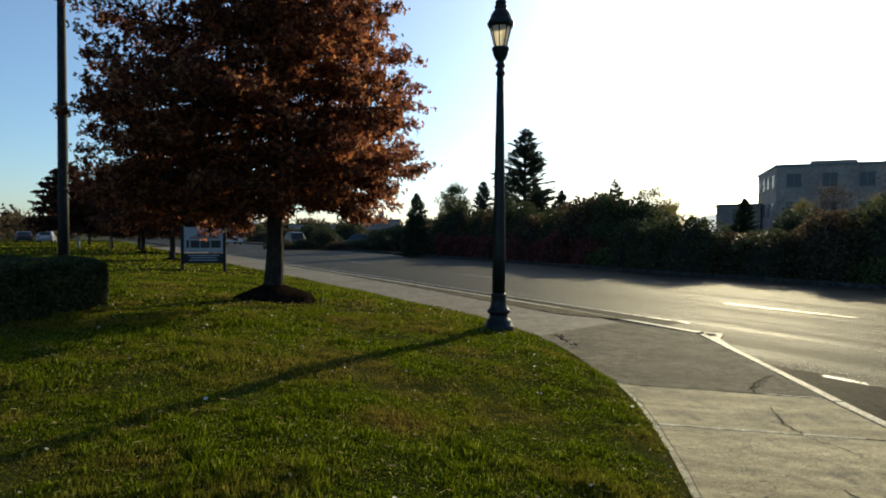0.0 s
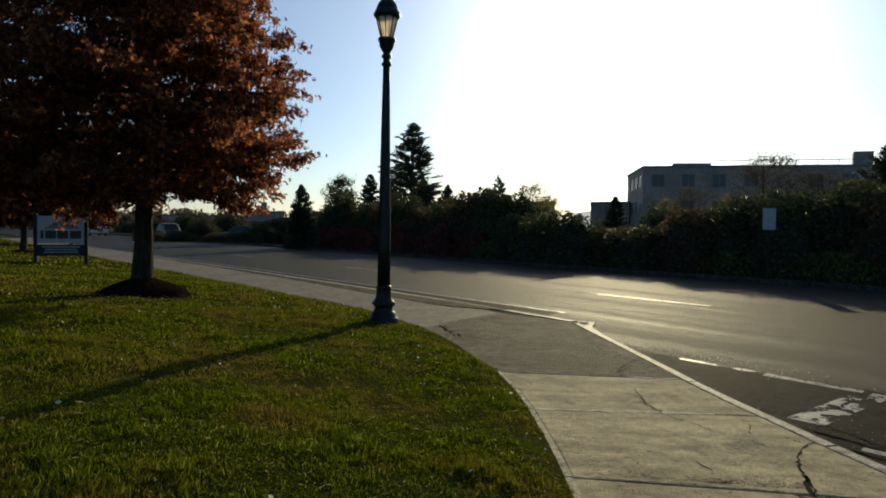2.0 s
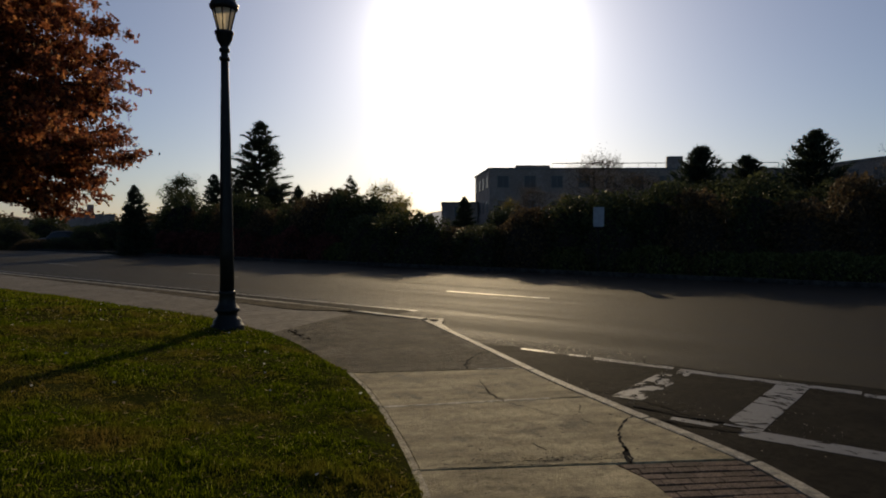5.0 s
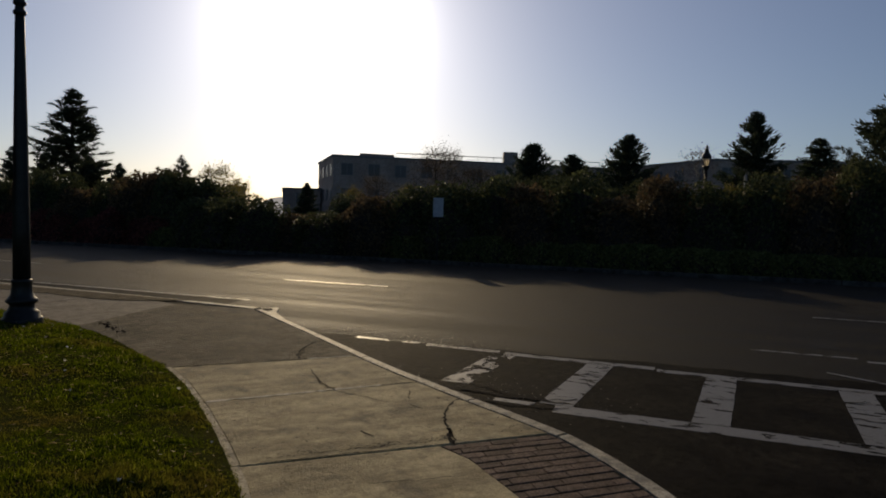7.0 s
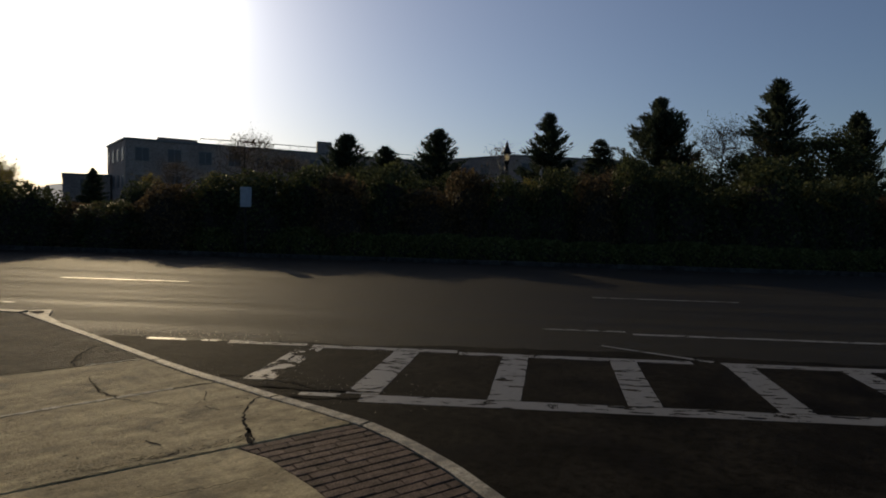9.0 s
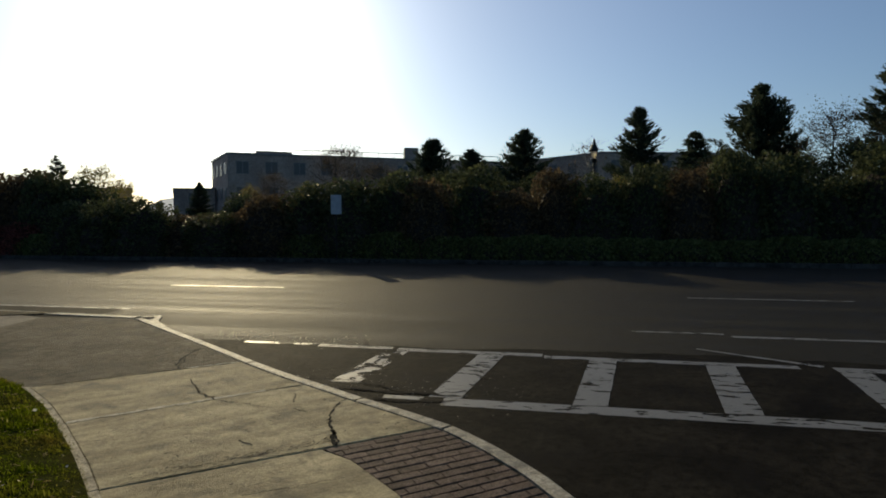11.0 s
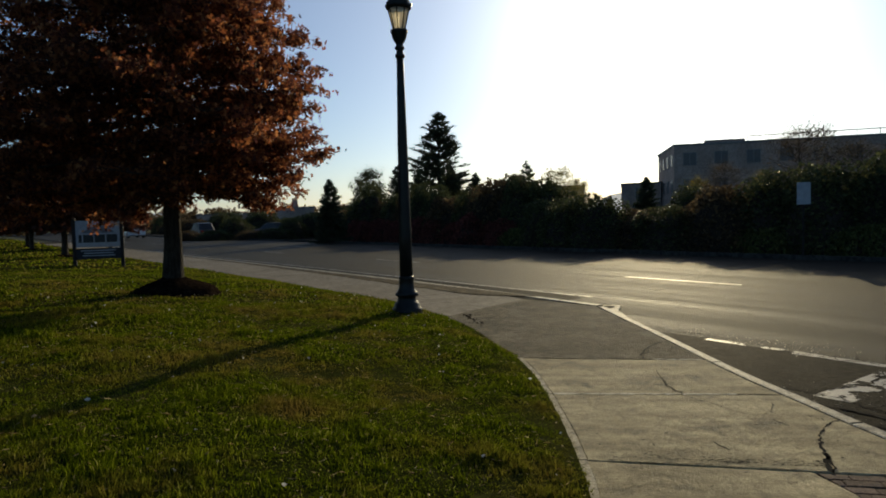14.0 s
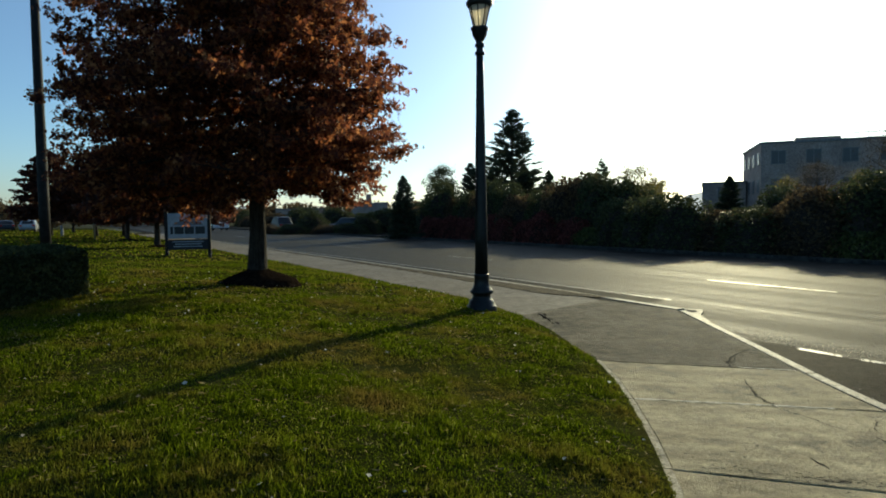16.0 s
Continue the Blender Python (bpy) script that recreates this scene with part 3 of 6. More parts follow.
def build_kerb():
    kerb = thing("kerb", "pale concrete kerb stones round the street corner", "kerb", kind="structure")
    fine = along(KERB[1:CORNER + 1], 0.15)
    near = [i for i, p in enumerate(fine)]
    marks = [0]
    for target in ((-5.4, -4.3), (-2.6, -3.3), (-0.6, -2.4), (0.8, -1.6), (2.5, 0.05), (3.96, 3.3), (3.94, 4.36), (3.94, 6.2), (4.07, 8.1)):
        marks.append(min(near, key=lambda i: math.hypot(fine[i][0] - target[0], fine[i][1] - target[1])))
    marks.append(len(fine) - 1)
    for a, b in zip(marks, marks[1:]):
        seg = fine[a:b + 1]
        # a narrow open joint at the far end
        p, q = seg[-2], seg[-1]
        d = math.hypot(q[0] - p[0], q[1] - p[1])
        seg[-1] = (q[0] - (q[0] - p[0]) / d * 0.026, q[1] - (q[1] - p[1]) / d * 0.026)
        part("kerb_stone", kerb_piece(seg, 1.18), KERB_STONE, kerb)
    street_kerb = along(KERB[CORNER:CORNER + 6], 3.0)
    for a, b in zip(street_kerb[:34], street_kerb[1:35]):
        k = 0.004
        seg = [(a[0] + (b[0] - a[0]) * k, a[1] + (b[1] - a[1]) * k), (b[0] - (b[0] - a[0]) * k, b[1] - (b[1] - a[1]) * k)]
        part("kerb_stone", kerb_piece(seg, 1.9), KERB_STONE, kerb)
    # concrete apron with a drain slot at the corner
    bm = bmesh.new()
    prism(bm, [(4.38, 10.98), (4.78, 10.78), (4.76, 10.68), (4.52, 10.2), (4.4, 9.5), (4.36, 10.3)], ROAD_Z - 0.05, ROAD_Z + 0.035, 0.01)
    apron = part("apron", bm, KERB_STONE, kerb, "pale triangular concrete apron at the corner")
    bm = bmesh.new()
    prism(bm, [(4.44, 10.8), (4.64, 10.7), (4.58, 10.52), (4.46, 10.45)], ROAD_Z + 0.02, ROAD_Z + 0.039)
    part("drain_slot", bm, CRACK, apron, "dark drain slot")


def interp(line, y):
    """x on a line of corners at y (the line runs with rising y)."""
    for a, b in zip(line, line[1:]):
        if a[1] <= y <= b[1]:
            return a[0] + (b[0] - a[0]) * (y - a[1]) / (b[1] - a[1])
    return line[-1][0] if y > line[-1][1] else line[0][0]


KERB_UP = KERB[4:CORNER + 1]
LAWN_UP = LAWN[4:17]


def cross_line(left, right, line):
    """The point where the joint left-right meets the line of corners."""
    best = None
    for a, b in zip(line, line[1:]):
        d1, d2 = V3((right[0] - left[0], right[1] - left[1], 0)), V3((b[0] - a[0], b[1] - a[1], 0))
        den = d1.x * d2.y - d1.y * d2.x
        if abs(den) < 1e-9:
            continue
        s = ((a[0] - left[0]) * d2.y - (a[1] - left[1]) * d2.x) / den
        t = ((a[0] - left[0]) * d1.y - (a[1] - left[1]) * d1.x) / den
        if 0 <= t <= 1:
            best = (left[0] + d1.x * s, left[1] + d1.y * s)
    return best


def stretch_between(line, a, b):
    """The corners of the line from near point a to near point b, with both."""
    mid = [p for p in line if min(a[1], b[1]) + 0.02 < p[1] < max(a[1], b[1]) - 0.02]
    mid.sort(key=lambda p: p[1], reverse=a[1] > b[1])
    return [a] + mid + [b]


JOINTS = [((1.82, 3.95), (4.0, 3.29)), ((1.97, 5.44), (3.96, 5.04)), ((2.08, 6.84), (3.94, 6.34))]


def shifted(joint, by):
    (a, b), (c, d) = joint
    return ((a, b + by), (c, d + by))


def build_pavement():
    pave = thing("pavement", "cracked concrete pavement with an asphalt patch and a brick ramp", "pavement", kind="structure")
    # dark bed that shows in the joints
    bm = bmesh.new()
    k = offset(KERB, -0.004)
    bed = [(x, y) for x, y in k[1:26]] + list(reversed([p for p in LAWN[1:21]]))
    f = bm.faces.new([bm.verts.new((x, y, -0.014)) for x, y in bed])
    bmesh.ops.triangulate(bm, faces=[f])
    bmesh.ops.recalc_face_normals(bm, faces=bm.faces)
    if sum(f.normal.z for f in bm.faces) < 0:
        bmesh.ops.reverse_faces(bm, faces=bm.faces)
    part("bed", bm, JOINT, pave, "dark earthy joint bed")
    kin = offset(KERB_UP, -0.014)
    lin = offset(LAWN_UP, 0.061)
    rim_out, rim_in = offset(LAWN_UP, -0.09), offset(LAWN_UP, 0.058)
    under = offset(LAWN_UP, -0.10)
    g = 0.008

    def slab(low, high, material, name="slab", label=""):
        a, b = cross_line(*shifted(low, g), lin), cross_line(*shifted(low, g), kin)
        c, d = cross_line(*shifted(high, -g), kin), cross_line(*shifted(high, -g), lin)
        pts = stretch_between(kin, b, c) + stretch_between(lin, d, a)
        bm = bmesh.new()
        prism(bm, pts, -0.12, random.uniform(-0.003, 0.002), 0.006)
        part(name, bm, material, pave, label)

    slab(JOINTS[0], JOINTS[1], CONCRETE)
    slab(JOINTS[1], JOINTS[2], CONCRETE)
    # raised pale edging between slabs and lawn
    rear = ((1.15, 1.8), (3.17, 1.17))
    for low, high in ((rear, JOINTS[0]), (JOINTS[0], JOINTS[1]), (JOINTS[1], JOINTS[2])):
        a, b = cross_line(*shifted(low, g), rim_out), cross_line(*shifted(low, g), rim_in)
        c, d = cross_line(*shifted(high, -g), rim_in), cross_line(*shifted(high, -g), rim_out)
        bm = bmesh.new()
        prism(bm, stretch_between(rim_in, b, c) + stretch_between(rim_out, d, a), -0.12, 0.004)
        part("edging", bm, EDGING, pave, "pale trowelled concrete edge beside the grass")
    # asphalt patch up to the old concrete walk
    a, b = cross_line(*shifted(JOINTS[2], g), under), cross_line(*shifted(JOINTS[2], g), kin)
    pts = stretch_between(kin, b, (4.17, 10.36)) + [(3.2, 11.55), (2.3, 10.7), (1.55, 9.9)] + stretch_between(under, (1.75, 9.2), a)
    bm = bmesh.new()
    prism(bm, pts, -0.12, 0.0)
    part("asphalt_patch", bm, PATCH_ASPHALT, pave, "grey-brown asphalt patch in the pavement")
    # near slab, beside the brick ramp
    left = [(3.12, 3.45), (3.13, 3.24), (3.02, 2.67), (2.86, 2.15), (2.55, 1.45), (2.1, 0.75), (1.5, 0.0)]
    a = cross_line(*shifted(JOINTS[0], -g), lin)
    pts = [a] + [(3.1, 3.552)] + left[1:5] + [(2.49, 1.39), (1.27, 1.77)] + [p for p in lin if 1.8 < p[1] < 3.7]
    bm = bmesh.new()
    prism(bm, pts, -0.12, -0.002)
    part("slab", bm, CONCRETE, pave)
    # slabs on round the corner
    ring = [((1.2, 1.78), (3.14, 1.18)), ((0.22, 0.54), (2.06, -0.42)), ((-0.76, -0.2), (0.8, -1.58)), ((-2.3, -0.82), (-0.62, -2.38)), ((-3.62, -1.18), (-2.6, -3.27)), ((-8.0, -2.44), (-8.0, -5.17))]
    bows = [((0.62, 0.96), (2.5, 0.07)), ((-0.18, 0.16), (1.5, -1.0)), ((-1.4, -0.58), (0.1, -1.97)), ((-3.0, -1.0), (-1.6, -2.83)), ((-5.8, -1.8), (-5.3, -4.22))]
    for (l0, r0), (l1, r1), (lm, rm) in zip(ring, ring[1:], bows):
        bm = bmesh.new()
        prism(bm, [l0, r0, rm, r1, l1, lm], -0.12, -0.002, 0.006)
        part("slab", bm, CONCRETE, pave)
    # dark soil spilt from the lawn's corner
    rng = random.Random(44)
    bm = bmesh.new()
    for k in range(30):
        t = rng.random()
        x, y = 1.86 + 0.16 * t + rng.gauss(0, 0.035), 9.95 - 0.85 * t + rng.gauss(0, 0.05)
        r, h, w = rng.uniform(0.01, 0.035), rng.uniform(0.008, 0.024), rng.uniform(0, 3)
        low = [bm.verts.new((x + r * math.cos(w + q * 1.05) * rng.uniform(0.6, 1.3), y + r * math.sin(w + q * 1.05) * rng.uniform(0.6, 1.3), -0.004)) for q in range(6)]
        tip = bm.verts.new((x + rng.gauss(0, 0.006), y + rng.gauss(0, 0.006), h))
        for q in range(6):
            bm.faces.new((low[q], low[(q + 1) % 6], tip))
    tagged(part("soil_spill", bm, MULCH, pave, "dark crumbs of soil at the lawn's corner"), kind="stuff")
    # walk along the street
    for i in range(40):
        u0, u1 = -1.25 - i * 1.53, -1.25 - (i + 1) * 1.53
        q = [street(u0 - g / 2, -1.14), street(u1 + g / 2, -1.1), street(u1 + g / 2, -3.36), street(u0 - g / 2, -3.36)]
        if i == 0:
            q = [(3.24, 11.48), street(u1, -1.12), street(u1, -3.36), (0.85, 11.85), (1.6, 9.86), (2.36, 10.6)]
        bm = bmesh.new()
        prism(bm, q, -0.12, random.uniform(-0.003, 0.003) if i else -0.004, 0.005 if i else 0.0)
        part("slab", bm, FAR_CONCRETE, pave)
    # dirt washed over the walk's edge beside the kerb
    rng = random.Random(17)
    far = [(-1.2, -1.35), (-2.2, -1.75), (-4.0, -1.72), (-7.0, -1.55), (-11.0, -1.4), (-17.0, -1.25), (-24.0, -1.16)]
    bm = bmesh.new()
    prism(bm, [street(-1.0, -1.14)] + [street(u, -1.13) for u in (-8, -16, -24)] + [(x + rng.gauss(0, 0.03), y + rng.gauss(0, 0.03)) for x, y in along([street(*p) for p in reversed(far)], 0.3)], -0.02, 0.008)
    part("verge", bm, VERGE, pave, "brown dirt along the kerb")
    return pave, left


def ribbon(bm, pts, widths, z):
    """A thin jagged strip laid on the ground."""
    prev = None
    for i, (x, y) in enumerate(pts):
        a, b = pts[max(i - 1, 0)], pts[min(i + 1, len(pts) - 1)]
        d = math.hypot(b[0] - a[0], b[1] - a[1]) or 1
        nx, ny = (b[1] - a[1]) / d, -(b[0] - a[0]) / d
        w = widths(i / (len(pts) - 1))
        cur = (bm.verts.new((x - nx * w, y - ny * w, z)), bm.verts.new((x + nx * w, y + ny * w, z)))
        if prev:
            bm.faces.new((prev[0], prev[1], cur[1], cur[0]))
        prev = cur
    bmesh.ops.recalc_face_normals(bm, faces=bm.faces)
    if sum(f.normal.z for f in bm.faces) < 0:
        bmesh.ops.reverse_faces(bm, faces=bm.faces)


def crack(pave, corners, width, seed):
    rng = random.Random(seed)
    pts = along(corners, 0.035)
    pts = [(x + rng.gauss(0, 0.008), y + rng.gauss(0, 0.008)) for x, y in pts]
    bm = bmesh.new()
    ribbon(bm, pts, lambda t: width * (0.3 + 0.8 * rng.random()) * min(1, 6 * (1 - t) + 0.25), 0.0045)
    part("crack", bm, CRACK, pave)


def pale_seam(pave):
    """Sand-filled joint, pale against the slabs."""
    rng = random.Random(31)
    (a, b) = JOINTS[1]
    pts = [(a[0] + (b[0] - a[0]) * t, a[1] + (b[1] - a[1]) * t + rng.gauss(0, 0.003)) for t in [k / 60 for k in range(2, 49)]]
    bm = bmesh.new()
    ribbon(bm, pts, lambda t: 0.011 + 0.014 * rng.random() ** 2, 0.0045)
    part("sand_joint", bm, SAND, pave, "pale sandy joint")
    (a, b) = JOINTS[2]
    pts = [(a[0] + (b[0] - a[0]) * t, a[1] + (b[1] - a[1]) * t + rng.gauss(0, 0.003)) for t in [0.72 + 0.27 * k / 24 for k in range(25)]]
    bm = bmesh.new()
    ribbon(bm, pts, lambda t: 0.01 + 0.012 * rng.random() ** 2, 0.0045)
    part("sand_joint", bm, SAND, pave, "pale sandy joint")


def grit(pave):
    """Small dark scuffs, crumbs and leaf bits on the slabs, thickest along the broken joint."""
    rng = random.Random(12)
    bm = bmesh.new()
    spots = [(rng.uniform(1.9, 4.0), rng.uniform(3.4, 10.2), 1.0) for _ in range(520)]
    for _ in range(130):
        t = rng.random() ** 0.7
        spots.append((2.0 + 1.25 * t, 3.95 - 0.36 * t + abs(rng.gauss(0, 0.06)), 0.9))
    for x, y, k in spots:
        if x < interp(LAWN_UP, y) + 0.05 or x > interp(KERB_UP, y) - 0.05:
            continue
        a = rng.uniform(-0.5, 0.3) if rng.random() < 0.6 else rng.uniform(0, 3.14)
        l, w = rng.uniform(0.006, 0.03) * k, rng.uniform(0.002, 0.007) * k
        c, n = math.cos(a), math.sin(a)
        q = [(-l, -w * 0.3), (-l * 0.2, -w), (l, -w * 0.2), (l * 0.3, w)]
        f = bm.faces.new([bm.verts.new((x + c * u - n * v, y + n * u + c * v, 0.004)) for u, v in q])
    tagged(part("grit", bm, CRACK, pave, "dark crumbs and scuffs"), kind="stuff")


def build_bricks(pave, left):
    """Rows of pavers between the near slab and the kerb."""
    along_row = V3((0.957, -0.29, 0)).normalized()
    across = V3((-0.29, -0.957, 0)).normalized()
    start = V3((3.14, 3.545, 0))
    left_line = list(reversed(left)) + [(3.1, 3.75)]
    right_line = offset(KERB_UP, -0.012)

    def limit(line, v, side):
        p = start + across * v
        hit = cross_line((p.x - along_row.x * 3, p.y - along_row.y * 3), (p.x + along_row.x * 3, p.y + along_row.y * 3), line)
        if hit is None:
            return None
        return (V3((hit[0], hit[1], 0)) - p).dot(along_row)

    rng = random.Random(4)
    row_h, brick_l, gap = 0.0915, 0.2, 0.0085
    for row in range(25):
        v0, v1 = row * row_h + gap, (row + 1) * row_h - gap
        l0, l1, r0, r1 = limit(left_line, v0, 0), limit(left_line, v1, 0), limit(right_line, v0, 1), limit(right_line, v1, 1)
        if None in (l0, l1, r0, r1):
            continue
        s = min(l0, l1) - (row % 2) * brick_l * 0.5 - 0.03
        while s < max(r0, r1):
            q = []
            for v, sa, lo, hi in ((v0, s + 0.0015, l0, r0), (v0, s + brick_l - 0.0015, l0, r0), (v1, s + brick_l - 0.0015, l1, r1), (v1, s + 0.0015, l1, r1)):
                k = min(max(sa, lo + 0.004), hi - 0.004)
                p = start + across * v + along_row * k
                q.append((p.x, p.y))
            s += brick_l
            if math.hypot(q[0][0] - q[1][0], q[0][1] - q[1][1]) < 0.02 and math.hypot(q[2][0] - q[3][0], q[2][1] - q[3][1]) < 0.02:
                continue
            if math.hypot(q[0][0] - q[1][0], q[0][1] - q[1][1]) < 0.003:
                q = q[1:]
            elif math.hypot(q[2][0] - q[3][0], q[2][1] - q[3][1]) < 0.003:
                q = q[:3]
            bm = bmesh.new()
            prism(bm, q, -0.07, rng.uniform(-0.004, 0.002), 0.004)
            part("brick", bm, BRICK, pave)


def strip(bm, a, b, c, d, z):
    """A painted four-cornered mark, cut fine so that its edge can wander."""
    rng = random.Random(int(abs(a[0] * 977 + a[1] * 131)))
    steps = max(2, int(math.hypot(b[0] - a[0], b[1] - a[1]) / 0.12))
    p0 = p1 = None
    for i in range(steps + 1):
        t = i / steps
        j = 0.005
        x = (a[0] + (b[0] - a[0]) * t + rng.uniform(-j, j), a[1] + (b[1] - a[1]) * t + rng.uniform(-j, j))
        y = (d[0] + (c[0] - d[0]) * t + rng.uniform(-j, j), d[1] + (c[1] - d[1]) * t + rng.uniform(-j, j))
        cur = (bm.verts.new((*x, z)), bm.verts.new((*y, z)))
        if p0:
            f = bm.faces.new((p0[0], cur[0], cur[1], p0[1]))
            f.normal_update()
            if f.normal.z < 0:
                f.normal_flip()
        p0 = cur


def mark(name, parent, u0, u1, n0, n1, material, z=0.006, skew=0.0):
    bm = bmesh.new()
    strip(bm, street(u0, n0), street(u1, n0), street(u1 + skew, n1), street(u0 + skew, n1), ROAD_Z + z)
    return part(name, bm, material, parent)


def build_markings():
    cross = thing("crosswalk", "worn white ladder crosswalk painted over the side street", "crosswalk", kind="structure")
    mark("line", cross, 3.1, 4.3, -2.36, -2.26, THIN_PAINT)
    for u0, u1, n0, n1 in ((4.2, 5.2, -2.42, -2.28), (5.28, 7.1, -2.48, -2.33), (7.12, 9.9, -2.56, -2.41)):
        mark("line", cross, u0, u1, n0, n1, PAINT)
    mark("line", cross, 10.25, 30.0, -2.6, -2.42, PAINT)
    mark("line", cross, 6.3, 30.0, -4.58, -4.35, PAINT)
    mark("line", cross, 5.72, 6.1, -4.46, -4.36, PAINT)
    bars = [5.3, 6.49, 7.81, 9.08] + [10.42 + 1.285 * k for k in range(13)]
    for i, u in enumerate(bars):
        w, s = (0.155, -0.2) if i else (0.15, -0.12)
        bm = bmesh.new()
        strip(bm, street(u - w, -2.5), street(u - w + s, -4.34 if i else -4.0), street(u + w + s, -4.34 if i else -4.0), street(u + w, -2.5), ROAD_Z + 0.0065)
        part("bar", bm, PAINT if i else THIN_PAINT, cross)
    # the asphalt has broken up round the first bars
    rng = random.Random(3)
    for pts, w in (([(5.05, -4.3), (5.4, -4.2), (5.75, -4.28), (6.15, -4.24), (6.5, -4.3)], 0.05), ([(5.6, -4.5), (5.95, -4.52), (6.3, -4.47), (6.42, -4.38)], 0.035), ([(4.95, -3.95), (5.25, -3.2), (5.15, -2.7)], 0.02),
                   ([(6.22, -3.1), (6.45, -3.02), (6.66, -3.08)], 0.02), ([(7.6, -3.5), (7.75, -3.44), (7.95, -3.5)], 0.014), ([(8.86, -3.05), (9.0, -3.0), (9.2, -3.04)], 0.016), ([(8.78, -3.6), (8.95, -3.66), (9.12, -3.62)], 0.02),
                   ([(5.1, -2.5), (5.3, -2.42), (5.5, -2.46)], 0.016), ([(5.6, -2.36), (5.8, -2.42), (5.95, -2.38)], 0.018), ([(4.55, -2.3), (4.7, -2.4), (4.9, -2.34)], 0.018), ([(8.75, -2.5), (8.95, -2.58), (9.25, -2.52)], 0.016)):
        line = [(x + rng.gauss(0, 0.016), y + rng.gauss(0, 0.016)) for x, y in along([street(*p) for p in pts], 0.05)]
        bm = bmesh.new()
        ribbon(bm, line, lambda t: 0.7 * w * (0.25 + rng.random()) * min(1, 5 * t + 0.2, 5 * (1 - t) + 0.2), ROAD_Z + 0.0105)
        part("break", bm, CRACK, cross, "dark broken asphalt")
    lane = thing("lane_markings", "worn white lane lines painted on the street", "lane marking", kind="structure")
    for k in range(-7, 9):
        u = -2.4 + 12.15 * k
        mark("dash", lane, u, u + 3.05, 3.72 - (0.35 if k == 1 else 0), 3.82 - (0.35 if k == 1 else 0), PAINT)
    mark("line", lane, -80, -0.6, 0.0, 0.1, PAINT)
    mark("line", lane, 8.3, 9.55, -0.62, -0.54, PAINT)
    mark("line", lane, 9.62, 40.0, -0.82, -0.7, PAINT)
    bm = bmesh.new()
    strip(bm, street(8.98, -1.72), street(10.15, -2.46), street(10.2, -2.38), street(8.98, -1.66), ROAD_Z + 0.009)
    part("line", bm, PAINT, lane)


def build_lawn():
    edge = along([(float(a), float(b)) for a, b in LAWN], 0.5)
    far_n = len(edge)
    rows = []
    steps = [(k / 46) ** 2.2 for k in range(47)]
    for i, (ex, ey) in enumerate(edge):
        f = i / (far_n - 1)
        fx, fy = -75 - 45 * f, -30 + 150 * f ** 1.2
        rows.append([(ex + (fx - ex) * t, ey + (fy - ey) * t) for t in steps])
    P = np.array(rows)
    Z = lawn_z(P[..., 0], P[..., 1])
    verts = np.concatenate([P, Z[..., None]], -1).reshape(-1, 3)
    n, m = P.shape[:2]
    idx = np.arange(n * m).reshape(n, m)
    faces = np.stack([idx[:-1, :-1], idx[:-1, 1:], idx[1:, 1:], idx[1:, :-1]], -1).reshape(-1, 4)[:, ::-1]
    ob = arrays("lawn", verts, faces, SOIL, None, "", True)
    return tagged(ob, "gently swelling lawn ground with thin soil patches", "lawn", kind="structure")


